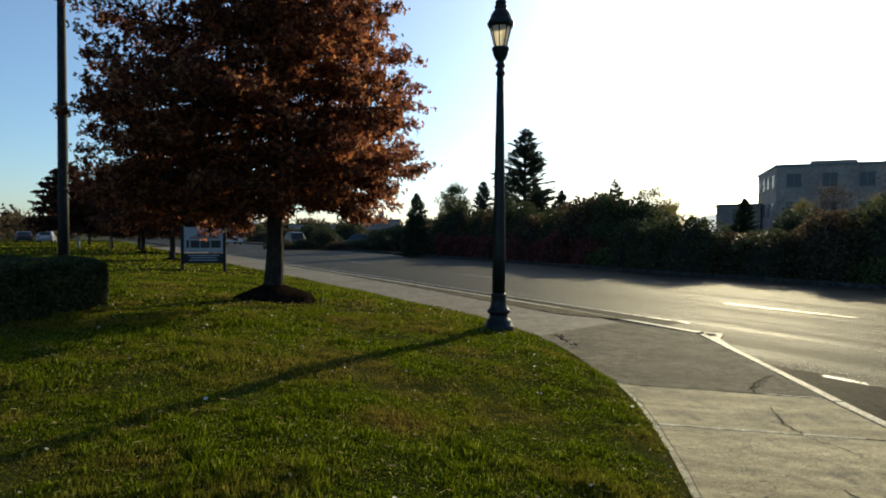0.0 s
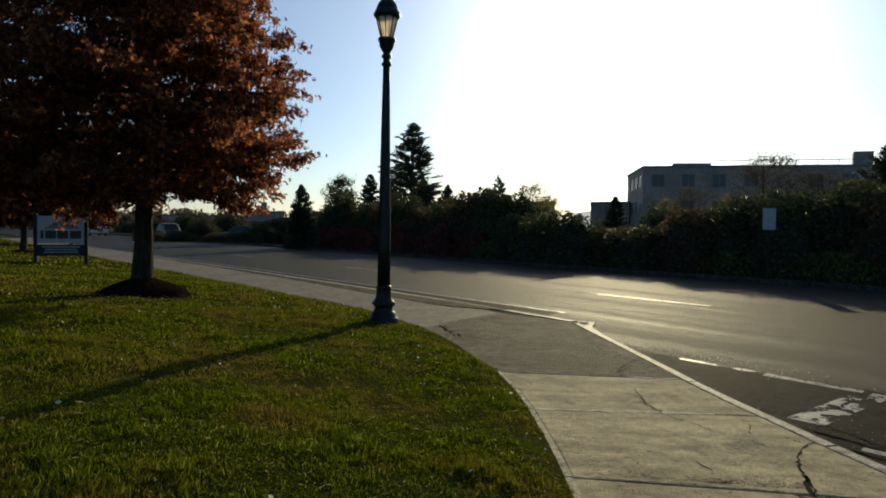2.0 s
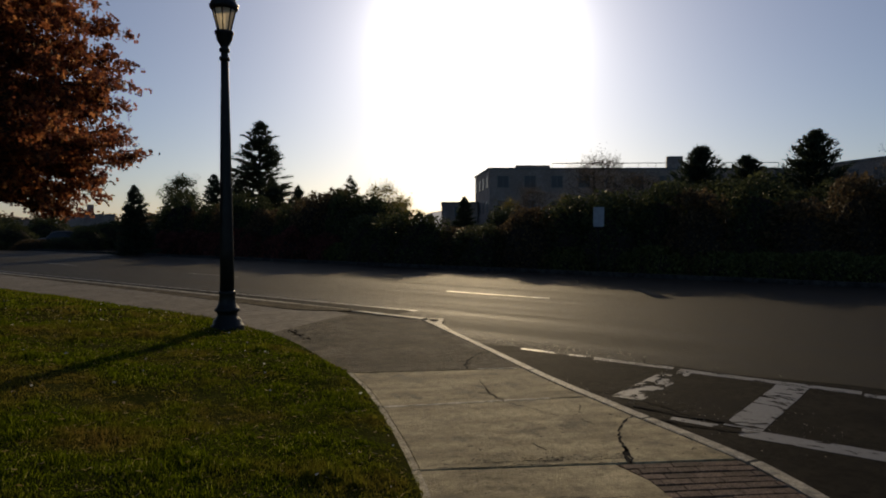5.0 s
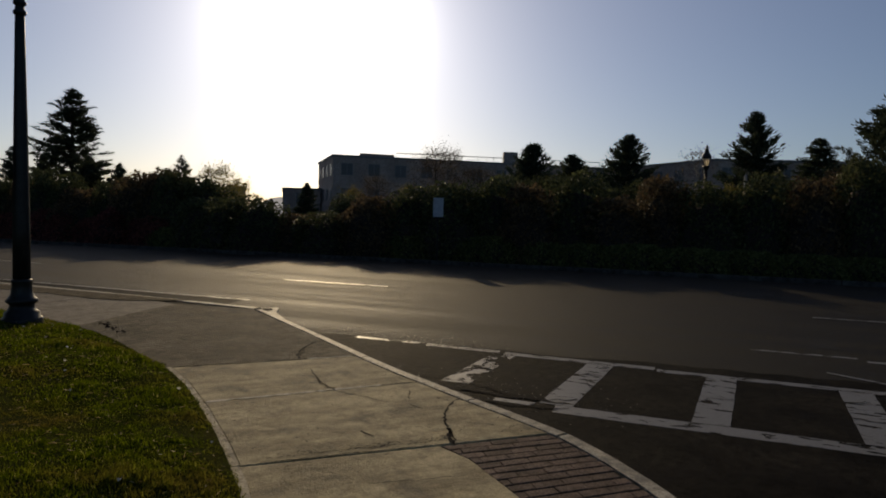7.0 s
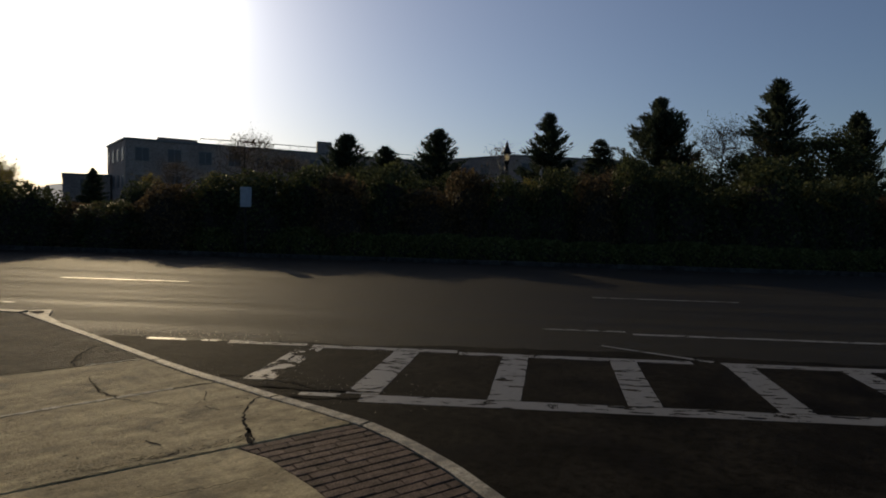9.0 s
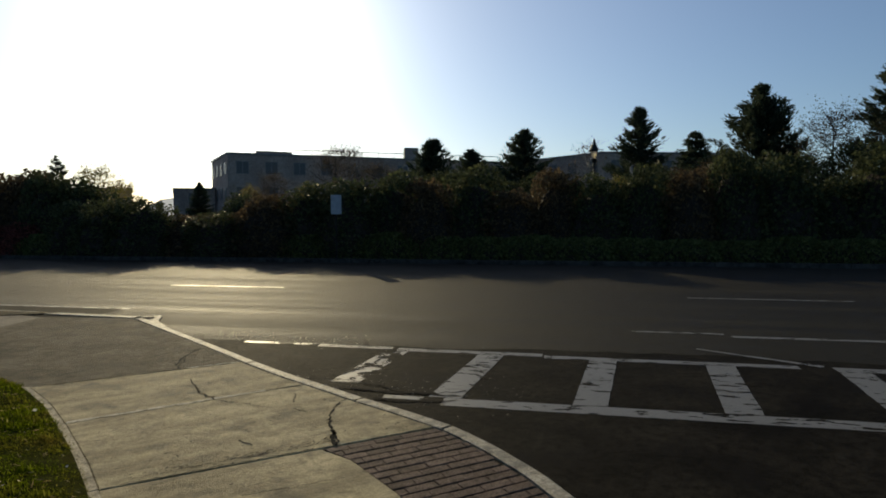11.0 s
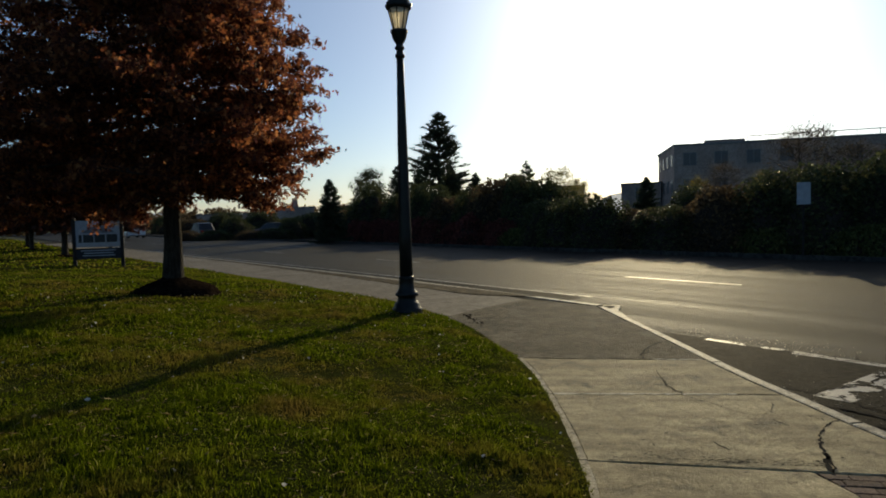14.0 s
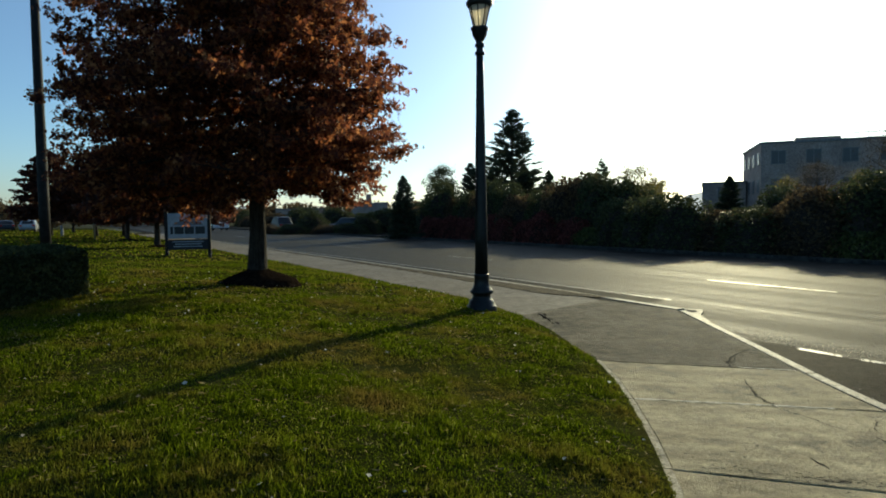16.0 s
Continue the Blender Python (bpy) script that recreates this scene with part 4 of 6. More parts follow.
def build_grass():
    rng = np.random.default_rng(11)
    bins = [(0.8, 5.5, 250000, 0.021, 0.003), (5.5, 10.0, 200000, 0.027, 0.0043), (10.0, 20.0, 130000, 0.034, 0.0085), (20.0, 45.0, 40000, 0.055, 0.034)]
    bins += [(2.2, 7.0, 800, 0.044, 0.003), (7.0, 13.0, 600, 0.052, 0.0055), (45.0, 100.0, 34000, 0.09, 0.09), (0.3, 11.0, 46000, 0.036, 0.009)]
    VS, FS, base = [], [], 0
    for k, (r0, r1, count, h, w) in enumerate(bins):
        a = np.radians(rng.uniform(-62, 45, count) if k < 7 else rng.uniform(-150, -62, count))
        r = np.sqrt(rng.uniform(r0 ** 2, r1 ** 2, count))
        x, y = 0.6 + r * np.sin(a), 0.1 + r * np.cos(a)
        if k in (4, 5):
            # taller tufts standing out of the sward
            spread = np.repeat(rng.uniform(0.02, 0.06, count), 46)
            x, y = np.repeat(x, 46) + rng.normal(0, 1, count * 46) * spread, np.repeat(y, 46) + rng.normal(0, 1, count * 46) * spread
            count *= 46
        d = lawn_depth(x, y)
        # ragged edge: a few blades hang over the pavement
        keep = d > rng.exponential(0.009, count) * -1.0
        keep &= np.hypot(x + 3.1, y - 11.35) > 0.72 + 0.08 * np.sin(7 * np.arctan2(y - 11.35, x + 3.1))
        x, y, d = x[keep], y[keep], d[keep]
        clump = 0.5 + 0.25 * np.sin(x * 11.3 + 2.2 * np.sin(y * 7.3)) * np.sin(y * 9.7 + 1.7 * np.sin(x * 6.9)) + 0.25 * np.sin(x * 23 - y * 17 + 2 * np.sin(x * 5 + y * 9)) * np.sin(x * 13 + y * 25)
        low = np.sin(x * 0.9 + 1.1) * np.sin(y * 0.75 - 0.4)
        hh = h * (0.45 + 0.75 * rng.random(len(x))) * ((0.72 + 0.52 * clump) if k in (1, 2, 3, 6) else (0.42 + 1.1 * clump)) * (1 + 0.3 * low)
        hh *= 0.55 + 0.45 * np.clip(d / 0.12, 0, 1)
        # uneven growth in drifts of half a metre or so
        drift = np.sin(x * 5.3 + 1.9 * np.sin(y * 2.9 + 0.6)) * np.sin(y * 6.1 + 1.6 * np.sin(x * 3.7 - 1.1)) + 0.6 * np.sin(x * 2.3 + y * 3.1 + 1.3 * np.sin(x * 4.1 - y * 1.7))
        hh *= np.clip(1 + 0.42 * drift, 0.4, 1.7)
        z = lawn_z(x, y) + 0.009 * np.clip(drift, 0, 2) * np.clip(d / 0.3, 0, 1)
        t = rng.uniform(0, 2 * np.pi, len(x))
        lean = rng.uniform(0.15, 0.95, len(x)) * hh
        lx, ly = np.cos(t) * lean, np.sin(t) * lean
        s = t + np.pi / 2 + rng.normal(0, 0.5, len(x))
        ww = w * rng.uniform(0.7, 1.3, len(x))
        wx, wy = np.cos(s) * ww, np.sin(s) * ww
        p = np.stack([x, y, z - 0.004], -1)
        off = np.stack([wx, wy, np.zeros_like(wx)], -1)
        mid = p + np.stack([lx * 0.35, ly * 0.35, hh * 0.62], -1)
        tip = p + np.stack([lx, ly, hh], -1)
        v = np.stack([p - off, p + off, mid + off * 0.75, mid - off * 0.75, tip], 1).reshape(-1, 3)
        i = base + np.arange(len(x)) * 5
        VS.append(v)
        FS.append(np.concatenate([np.stack([i, i + 1, i + 2], 1), np.stack([i, i + 2, i + 3], 1), np.stack([i + 3, i + 2, i + 4], 1)]))
        base += len(v)
    ob = arrays("grass", np.concatenate(VS), np.concatenate(FS), GRASS)
    tagged(ob, "short green lawn grass with straw-brown patches", "grass", kind="stuff")
    # dry straw lying in the grass
    n = 9000
    a = np.radians(rng.uniform(-50, 40, n))
    r = np.sqrt(rng.uniform(1.5 ** 2, 12.0 ** 2, n))
    x, y = 0.6 + r * np.sin(a), 0.1 + r * np.cos(a)
    keep = lawn_depth(x, y) > 0.03
    x, y = x[keep], y[keep]
    c = np.stack([x, y, lawn_z(x, y) + rng.uniform(0.012, 0.035, len(x))], -1)
    v, f = leaf_quads(c, 0.04, rng, 0.6, 0.8, 10.0)
    tagged(arrays("straw", v, f, STRAW), "dry straw-coloured blades lying in the lawn", "straw", kind="stuff")
    # pale fallen leaves and clover heads
    n = 620
    a = np.radians(rng.uniform(-50, 40, n))
    r = np.sqrt(rng.uniform(2.0 ** 2, 14.0 ** 2, n))
    x, y = 0.6 + r * np.sin(a), 0.1 + r * np.cos(a)
    keep = lawn_depth(x, y) > 0.05
    x, y = x[keep], y[keep]
    c = np.stack([x, y, lawn_z(x, y) + rng.uniform(0.02, 0.05, len(x))], -1)
    v, f = leaf_quads(c, 0.024, rng, 0.8, 0.85, 1.4)
    tagged(arrays("fallen_leaves", v, f, LITTER), "small pale dry leaves scattered over the lawn", "fallen leaves", kind="stuff")


# ---- street lamp -----------------------------------------------------------
def build_lamp():
    lamp = thing("street_lamp", "dark green cast-iron lamp post with an octagonal lantern", "street lamp", "street lamps")
    bm = bmesh.new()
    lathe(bm, [(0.235, -0.15), (0.235, 0.035), (0.225, 0.055), (0.205, 0.07), (0.2, 0.12), (0.165, 0.15), (0.145, 0.185), (0.142, 0.22), (0.178, 0.245), (0.185, 0.275), (0.16, 0.305), (0.13, 0.345),
               (0.118, 0.41), (0.112, 0.49), (0.122, 0.51), (0.122, 0.53), (0.106, 0.55)], 24, 8, 0.05)
    part("base", bm, POST_PAINT, lamp, "flared fluted cast base", True)
    bm = bmesh.new()
    lathe(bm, [(0.1, 0.54), (0.096, 1.2), (0.078, 2.5), (0.058, 3.6), (0.053, 3.9)], 32, 16, 0.1)
    part("shaft", bm, POST_PAINT, lamp, "tapered fluted shaft", True)
    bm = bmesh.new()
    lathe(bm, [(0.053, 3.88), (0.075, 3.9), (0.075, 3.93), (0.056, 3.95), (0.05, 4.0), (0.075, 4.02), (0.075, 4.05), (0.055, 4.07), (0.058, 4.1), (0.08, 4.13), (0.11, 4.19), (0.12, 4.25), (0.135, 4.27),
               (0.135, 4.3), (0.1, 4.31)], 16)
    part("capital", bm, POST_PAINT, lamp, "ringed capital below the lantern", True)
    lantern = thing("lantern", "", "")
    lantern.parent = lamp
    z0, z1, r0, r1, sides = 4.31, 4.62, 0.088, 0.162, 8
    ring = lambda r, z, k: V3((r * math.cos(2 * math.pi * (k + 0.5) / sides), r * math.sin(2 * math.pi * (k + 0.5) / sides), z))
    for k in range(sides):
        bm = bmesh.new()
        q = [ring(r0, z0, k), ring(r0, z0, k + 1), ring(r1, z1, k + 1), ring(r1, z1, k)]
        out = ((q[0] + q[1] + q[2] + q[3]) / 4)
        out.z = 0
        out.normalize()
        f1 = [bm.verts.new(p * 0.985) for p in q]
        for v, p in zip(f1, q):
            v.co.z = p.z
        f2 = [bm.verts.new(p - out * 0.008) for p in q]
        bm.faces.new(f1)
        bm.faces.new(list(reversed(f2)))
        for i in range(4):
            j = (i + 1) % 4
            bm.faces.new((f1[j], f1[i], f2[i], f2[j]))
        pane = part("pane", bm, LAMP_GLASS, lantern, "yellowish frosted pane")
        pane.visible_shadow = False
        v, f = tubes([[(q[0] + V3((0, 0, 0)), 0.011), (q[3], 0.011)]], 6)
        arrays("rib", v, f, POST_PAINT, lantern)
    bm = bmesh.new()
    lathe(bm, [(0.16, 4.61), (0.19, 4.62), (0.2, 4.65), (0.19, 4.7), (0.175, 4.71), (0.165, 4.75), (0.145, 4.81), (0.11, 4.86), (0.088, 4.88), (0.09, 4.9), (0.1, 4.92), (0.088, 4.94), (0.062, 4.95)], 16)
    part("roof", bm, POST_PAINT, lantern, "domed lantern roof with a scalloped rim", True)
    bm = bmesh.new()
    lathe(bm, [(0.066, 4.94), (0.085, 4.97), (0.085, 5.0), (0.06, 5.03), (0.042, 5.05), (0.055, 5.07), (0.058, 5.1), (0.038, 5.13), (0.016, 5.18), (0.004, 5.23)], 12)
    part("finial", bm, POST_PAINT, lantern, "", True)
    for k in range(8):
        bm = bmesh.new()
        a = 2 * math.pi * (k + 0.5) / 8
        box(bm, -0.02, 0.02, -0.006, 0.006, 0.0, 0.045, 0, Matrix.Translation((0.198 * math.cos(a), 0.198 * math.sin(a), 4.65)) @ Matrix.Rotation(a + math.pi / 2, 4, "Z"))
        part("crest", bm, POST_PAINT, lantern)
    return lamp


# ---- trees ------------------------------------------------------------------
def build_oak(name, label, height, radius, clear, leaf, branches, seed, trunk_r=0.19, dense=34, sway=0.0, leaf_mat=None, lobed=True):
    rng = np.random.default_rng(seed)
    rd = random.Random(seed)
    tree = thing(name, label, "tree", "oaks along the street")
    limbs = []
    steps = 12
    trunk = [(V3((0.03 * math.sin(i * 0.9), 0.03 * math.cos(i * 1.3), height * 0.95 * i / steps)), max(0.012, trunk_r * (1 - 0.93 * (i / steps) ** 0.85) * (1.45 if i == 0 else 1))) for i in range(steps + 1)]
    trunk.insert(1, (V3((0, 0, height * 0.02)), trunk_r * 1.08))
    trunk[0] = (V3((0, 0, -0.25)), trunk_r * 1.5)
    centres = []
    for b in range(branches):
        t = b / (branches - 1)
        z = clear + (height * 0.93 - clear) * t ** 1.12
        # crown outline: widest a third of the way up
        prof = (0.66 + 0.34 * math.sin(min(1, t / 0.2) * math.pi / 2)) if t < 0.2 else (1 - ((t - 0.2) / 0.8) ** 1.55) ** 0.95
        L = radius * prof * rd.uniform(0.82, 1.0) + 0.15
        a = b * 2.39996 + rd.uniform(-0.3, 0.3)
        L *= 1 - sway * math.cos(a)
        rise = -0.36 + 0.82 * t + rd.uniform(-0.1, 0.1)
        p0 = V3((0, 0, z))
        pts = []
        k = 8
        for i in range(k + 1):
            s = i / k
            bend = rise * L * s + 0.1 * L * s * s * (1 - 2 * t)
            p = p0 + V3((math.cos(a + 0.15 * math.sin(s * 4 + b)) * L * s, math.sin(a + 0.15 * math.sin(s * 4 + b)) * L * s, bend))
            pts.append((p, max(0.006, (0.045 * (1 - t) + 0.018) * (1 - s * 0.88) * trunk_r / 0.19)))
        limbs.append(pts)
        twigs = int(9 + 7 * L / radius)
        for w in range(twigs):
            s = 0.18 + 0.82 * (w + rd.random()) / twigs
            i = min(k - 1, int(s * k))
            q = pts[i][0].lerp(pts[i + 1][0], s * k - i)
            side = 1 if w % 2 else -1
            ta = a + side * rd.uniform(0.5, 1.25)
            tl = L * 0.33 * (1.1 - 0.55 * s) * rd.uniform(0.7, 1.3) + 0.12
            e = q + V3((math.cos(ta) * tl, math.sin(ta) * tl, tl * rd.uniform(-0.3, 0.35)))
            limbs.append([(q, 0.009), (q.lerp(e, 0.55) + V3((0, 0, 0.02)), 0.006), (e, 0.003)])
            n = int(dense * rd.uniform(0.6, 1.3) * (0.5 + tl))
            f = np.sqrt(rng.uniform(0.02, 1.1, n))[:, None]
            c = np.array(q)[None] * (1 - f) + np.array(e)[None] * f
            centres.append(c + rng.normal(0, 0.046 + 0.04 * tl, (n, 3)) * np.array([1, 1, 0.75]) - np.array([0, 0, 0.03]))
    v, f = tubes([trunk], 12)
    arrays("trunk", v, f, BARK, tree, "dark furrowed trunk", True)
    v, f = tubes(limbs, 4)
    arrays("branchwork", v, f, BARK, tree, "slender spreading limbs", True)
    c = np.concatenate(centres)
    v, f = lobed_leaves(c, leaf, rng) if lobed else leaf_quads(c, leaf, rng, 0.5)
    arrays("crown", v, f, leaf_mat or OAK_LEAF, tree, "dense russet and brown oak leaves")
    return tree


def mulch_ring(r, h, seed):
    rng = random.Random(seed)
    bm = bmesh.new()
    rings = []
    for t in (1.0, 0.85, 0.65, 0.4, 0.15):
        rings.append([bm.verts.new((r * t * (1 + 0.07 * math.sin(3 * a + seed) + rng.uniform(-0.02, 0.02)) * math.cos(a), r * t * (1 + rng.uniform(-0.03, 0.03)) * math.sin(a),
                                    h * (1 - t) ** 0.85 + rng.uniform(-0.012, 0.012) - (0.08 if t == 1 else 0))) for a in [2 * math.pi * k / 40 for k in range(40)]])
    for a, b in zip(rings, rings[1:]):
        for i in range(40):
            j = (i + 1) % 40
            bm.faces.new((a[i], a[j], b[j], b[i]))
    bm.faces.new(rings[-1])
    return bm


def build_conifer(name, label, h, r, seed, whorls=34, sparse=0.0, spray=0.3, clear=0.03, sweep=0.0):
    rng = np.random.default_rng(seed)
    rd = random.Random(seed)
    tree = thing(name, label, "tree", "conifers across the street")
    paths = [[(V3((0, 0, -0.3)), h * 0.018), (V3((0, 0, h * 0.5)), h * 0.011), (V3((0, 0, h)), 0.02)]]
    pts, axes = [], []
    for w in range(whorls):
        t = (w + rd.random() * 0.8) / whorls
        z = h * (clear + (0.985 - clear) * t)
        L0 = r * (1 - t) ** 0.78 * (1 + 0.08 * math.sin(w * 2.1 + seed)) + 0.12
        for b in range(rd.randint(6, 9)):
            if rd.random() < sparse:
                continue
            a = rd.uniform(0, 2 * math.pi)
            L = L0 * rd.uniform(0.6, 1.12)
            droop = rd.uniform(-0.1, 0.42) * (1 - t) - rd.uniform(0.2, 0.8) * t
            p0 = V3((0, 0, z))
            p1 = p0 + V3((math.cos(a) * L, math.sin(a) * L, -droop * L))
            paths.append([(p0, 0.03), (p1, 0.008)])
            n = max(6, int(L / spray * 15))
            s = rng.uniform(0.12, 1.05, n) ** 0.75
            c = np.array(p0)[None] * (1 - s[:, None]) + np.array(p1)[None] * s[:, None]
            c[:, 2] += (0.16 + sweep) * L * (s ** 2)
            c += rng.normal(0, 0.33 * spray, (n, 3)) * np.array([1, 1, 0.7])
            # the crown tapers to its leader
            inside = c[:, 2] < h - 1.15 * np.hypot(c[:, 0], c[:, 1]) * h / (3.2 * r) + 0.15
            c, n = c[inside], int(inside.sum())
            pts.append(c)
            ax = np.array([math.cos(a), math.sin(a), -0.25 + 0.6 * t + 3.0 * sweep])
            sw = rng.choice([-0.8, 0.8], n)[:, None] * np.array([-math.sin(a), math.cos(a), 0])[None]
            axes.append(ax[None] + sw * rng.random((n, 1)))
    v, f = tubes(paths, 4)
    arrays("trunk", v, f, BARK, tree, "dark straight trunk and boughs", True)
    v, f = leaf_quads(np.concatenate(pts), spray, rng, 0.5, 0.0, 4.2, np.concatenate(axes))
    arrays("crown", v, f, NEEDLE, tree, "ragged dark needle sprays")
    return tree


def build_broadleaf(name, label, h, r, seed, leaf_mat, leaves=5200, size=0.2, clear=0.2, bark=None, wispy=0.0, group="trees across the street"):
    rng = np.random.default_rng(seed)
    rd = random.Random(seed)
    tree = thing(name, label, "tree", group)
    paths, tips = [], []
    top = V3((rd.uniform(-0.2, 0.2), rd.uniform(-0.2, 0.2), h * 0.97))
    paths.append([(V3((0, 0, -0.3)), h * 0.02), (V3((0, 0, h * clear)), h * 0.015), (top * 0.6, h * 0.009), (top, 0.012)])
    for b in range(34):
        t = b / 33
        z = h * (clear + (0.9 - clear) * t)
        prof = math.sin(math.pi * min(1, 0.22 + 0.78 * t)) ** 0.7 + 0.12
        L = r * prof * rd.uniform(0.7, 1.1)
        a = b * 2.39996 + rd.uniform(-0.4, 0.4)
        p0 = V3((0, 0, z))
        p1 = p0 + V3((math.cos(a) * L, math.sin(a) * L, L * rd.uniform(0.25, 0.95)))
        p1.z = min(p1.z, h)
        mid = p0.lerp(p1, 0.5) + V3((0, 0, -0.08 * L))
        paths.append([(p0, h * 0.006 * (1.2 - t)), (mid, h * 0.0035), (p1, 0.008)])
        for k in range(7):
            s = rd.uniform(0.35, 1.0)
            q = p0.lerp(p1, s)
            e = q + V3((rd.gauss(0, 1), rd.gauss(0, 1), rd.gauss(0.5, 0.7))) * (0.2 * r)
            paths.append([(q, 0.014), (e, 0.006)])
            tips.append((np.array(q), np.array(e)))
    per = max(1, leaves // len(tips))
    cs = []
    for q, e in tips:
        n = rng.poisson(per * rd.uniform(0.3, 1.7) * (1 - wispy * rd.random()))
        if n:
            s = rng.uniform(0.1, 1.15, n)[:, None]
            cs.append(q * (1 - s) + e * s + rng.normal(0, 0.1 * r, (n, 3)))
    v, f = tubes(paths, 4)
    arrays("trunk", v, f, bark or BARK, tree, "trunk with forking limbs", True)
    v, f = leaf_quads(np.concatenate(cs), size, rng, 0.5)
    arrays("crown", v, f, leaf_mat, tree, "open uneven crown of small leaves")
    return tree


def build_bush(name, label, rx, ry, h, seed, leaf_mat, leaves=5000, size=0.09, boxy=0.0, group="", category="bush"):
    rng = np.random.default_rng(seed)
    bush = thing(name, label, category, group)
    d = rng.normal(size=(leaves, 3))
    d[:, 2] = np.abs(d[:, 2]) * 1.1
    d /= np.linalg.norm(d, axis=1)[:, None]
    if boxy:
        k = (np.abs(d) ** boxy).sum(1) ** (-1 / boxy)
        d = d * k[:, None]
    lump = 1 + 0.1 * np.sin(d[:, 0] * 5 + seed) * np.cos(d[:, 1] * 6) + 0.08 * np.sin(d[:, 2] * 9 + d[:, 0] * 4 + seed)
    s = (lump if not boxy else 1 + (lump - 1) * (0.3 if boxy > 2.5 else 0.9)) * rng.uniform(0.8, 1.03, leaves)
    c = d * s[:, None] * np.array([rx, ry, h])
    c[:, 2] = np.maximum(c[:, 2], 0.03)
    v, f = leaf_quads(c, size, rng, 0.5)
    arrays("leaves", v, f, leaf_mat, bush)
    # solid filler, coloured dark, added to block light behind the leaves
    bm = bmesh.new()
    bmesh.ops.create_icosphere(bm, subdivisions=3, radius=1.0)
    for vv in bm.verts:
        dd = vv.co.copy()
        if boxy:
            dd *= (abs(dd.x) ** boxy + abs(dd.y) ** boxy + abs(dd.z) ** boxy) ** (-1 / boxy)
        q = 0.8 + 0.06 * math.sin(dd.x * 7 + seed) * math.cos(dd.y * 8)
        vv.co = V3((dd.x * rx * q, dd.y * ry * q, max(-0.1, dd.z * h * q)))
    part("core", bm, BARK, bush, "solid dark core added in place of twigs to block light", True)
    return bush


def build_near_trees():
    x, y = -3.1, 11.35
    z = float(lawn_z(x, y))
    oak = build_oak("oak_tree", "young pin oak with russet autumn leaves in a mulched ring", 10.2, 2.88, 1.82, 0.074, 160, 21, 0.17, 70, 0.11)
    oak.matrix_basis = stand(x, y, z + 0.08, 0)
    m = part("mulch_ring", mulch_ring(0.78, 0.33, 2), MULCH, None, "", True)
    m.matrix_basis = stand(x, y, z)
    tagged(m, "dark bark mulch mounded round the oak's trunk", "mulch")
    small = build_oak("oak_tree", "smaller russet street oak further along the lawn", 7.6, 2.9, 1.7, 0.2, 66, 33, 0.15, 26, 0.0, SHADED_BROWN_OAK_LEAF, False)
    spots = [(-14.3, 30.8, 0, 1.0), (-22.5, 43.5, 80, 1.0), (-26.5, 50.5, 150, 0.95), (-32.0, 56.0, 210, 1.05), (-36.5, 56.5, 300, 1.1), (-44.0, 72.0, 20, 1.1), (-19.0, 47.0, 120, 0.8)]
    for i, (x, y, turn, s) in enumerate(spots):
        z = float(lawn_z(x, y))
        if i == 0:
            small.matrix_basis = stand(x, y, z, turn, s)
        else:
            again(small, stand(x, y, z, turn, s))
        if i < 3:
            r = part("mulch_ring", mulch_ring(0.7, 0.14, 5 + i), MULCH, None, "", True)
            r.matrix_basis = stand(x, y, z)
            tagged(r, "dark bark mulch round a street oak", "mulch")


# ---- lawn things --------------------------------------------------------------
def build_sign():
    x, y = -8.49, 20.95
    z = float(lawn_z(x, y))
    sign = thing("sign_board", "white and navy notice board between two black posts on the lawn", "sign", at=stand(x, y, z, 14))
    for s in (-1, 1):
        bm = bmesh.new()
        box(bm, s * 0.68 - 0.05, s * 0.68 + 0.05, -0.05, 0.05, -0.3, 1.5, 0.008)
        box(bm, s * 0.68 - 0.06, s * 0.68 + 0.06, -0.06, 0.06, 1.5, 1.53, 0.006)
        part("post", bm, BLACK_POLE, sign, "square black post")
    bm = bmesh.new()
    box(bm, -0.63, 0.63, -0.03, 0.03, 0.62, 1.47, 0.006)
    board = part("board", bm, WHITE_PANEL, sign, "white board with dark blocks and a grey peak")
    bm = bmesh.new()
    for a, b in ((-0.55, -0.46), (-0.42, -0.13), (-0.1, 0.2), (0.24, 0.55)):
        box(bm, a, b, -0.036, -0.03, 0.77, 1.02)
    part("lettering", bm, DARK_INK, board, "bold dark blocks")
    bm = bmesh.new()
    q = [bm.verts.new(p) for p in ((-0.5, -0.034, 1.07), (-0.1, -0.034, 1.07), (0.5, -0.034, 1.07), (0.1, -0.034, 1.42), (-0.12, -0.034, 1.28))]
    bm.faces.new(q)
    part("emblem", bm, EMBLEM_GREY, board, "grey peaked emblem")
    bm = bmesh.new()
    box(bm, -0.63, 0.63, -0.028, 0.028, 0.24, 0.58, 0.006)
    low = part("lower_board", bm, NAVY, sign, "dark navy lower board with pale lines")
    bm = bmesh.new()
    for zz, a in ((0.51, 0.5), (0.43, 0.42), (0.35, 0.46)):
        box(bm, -a, a, -0.034, -0.028, zz - 0.016, zz + 0.016)
    part("lettering", bm, GREY_INK, low, "thin pale lines")


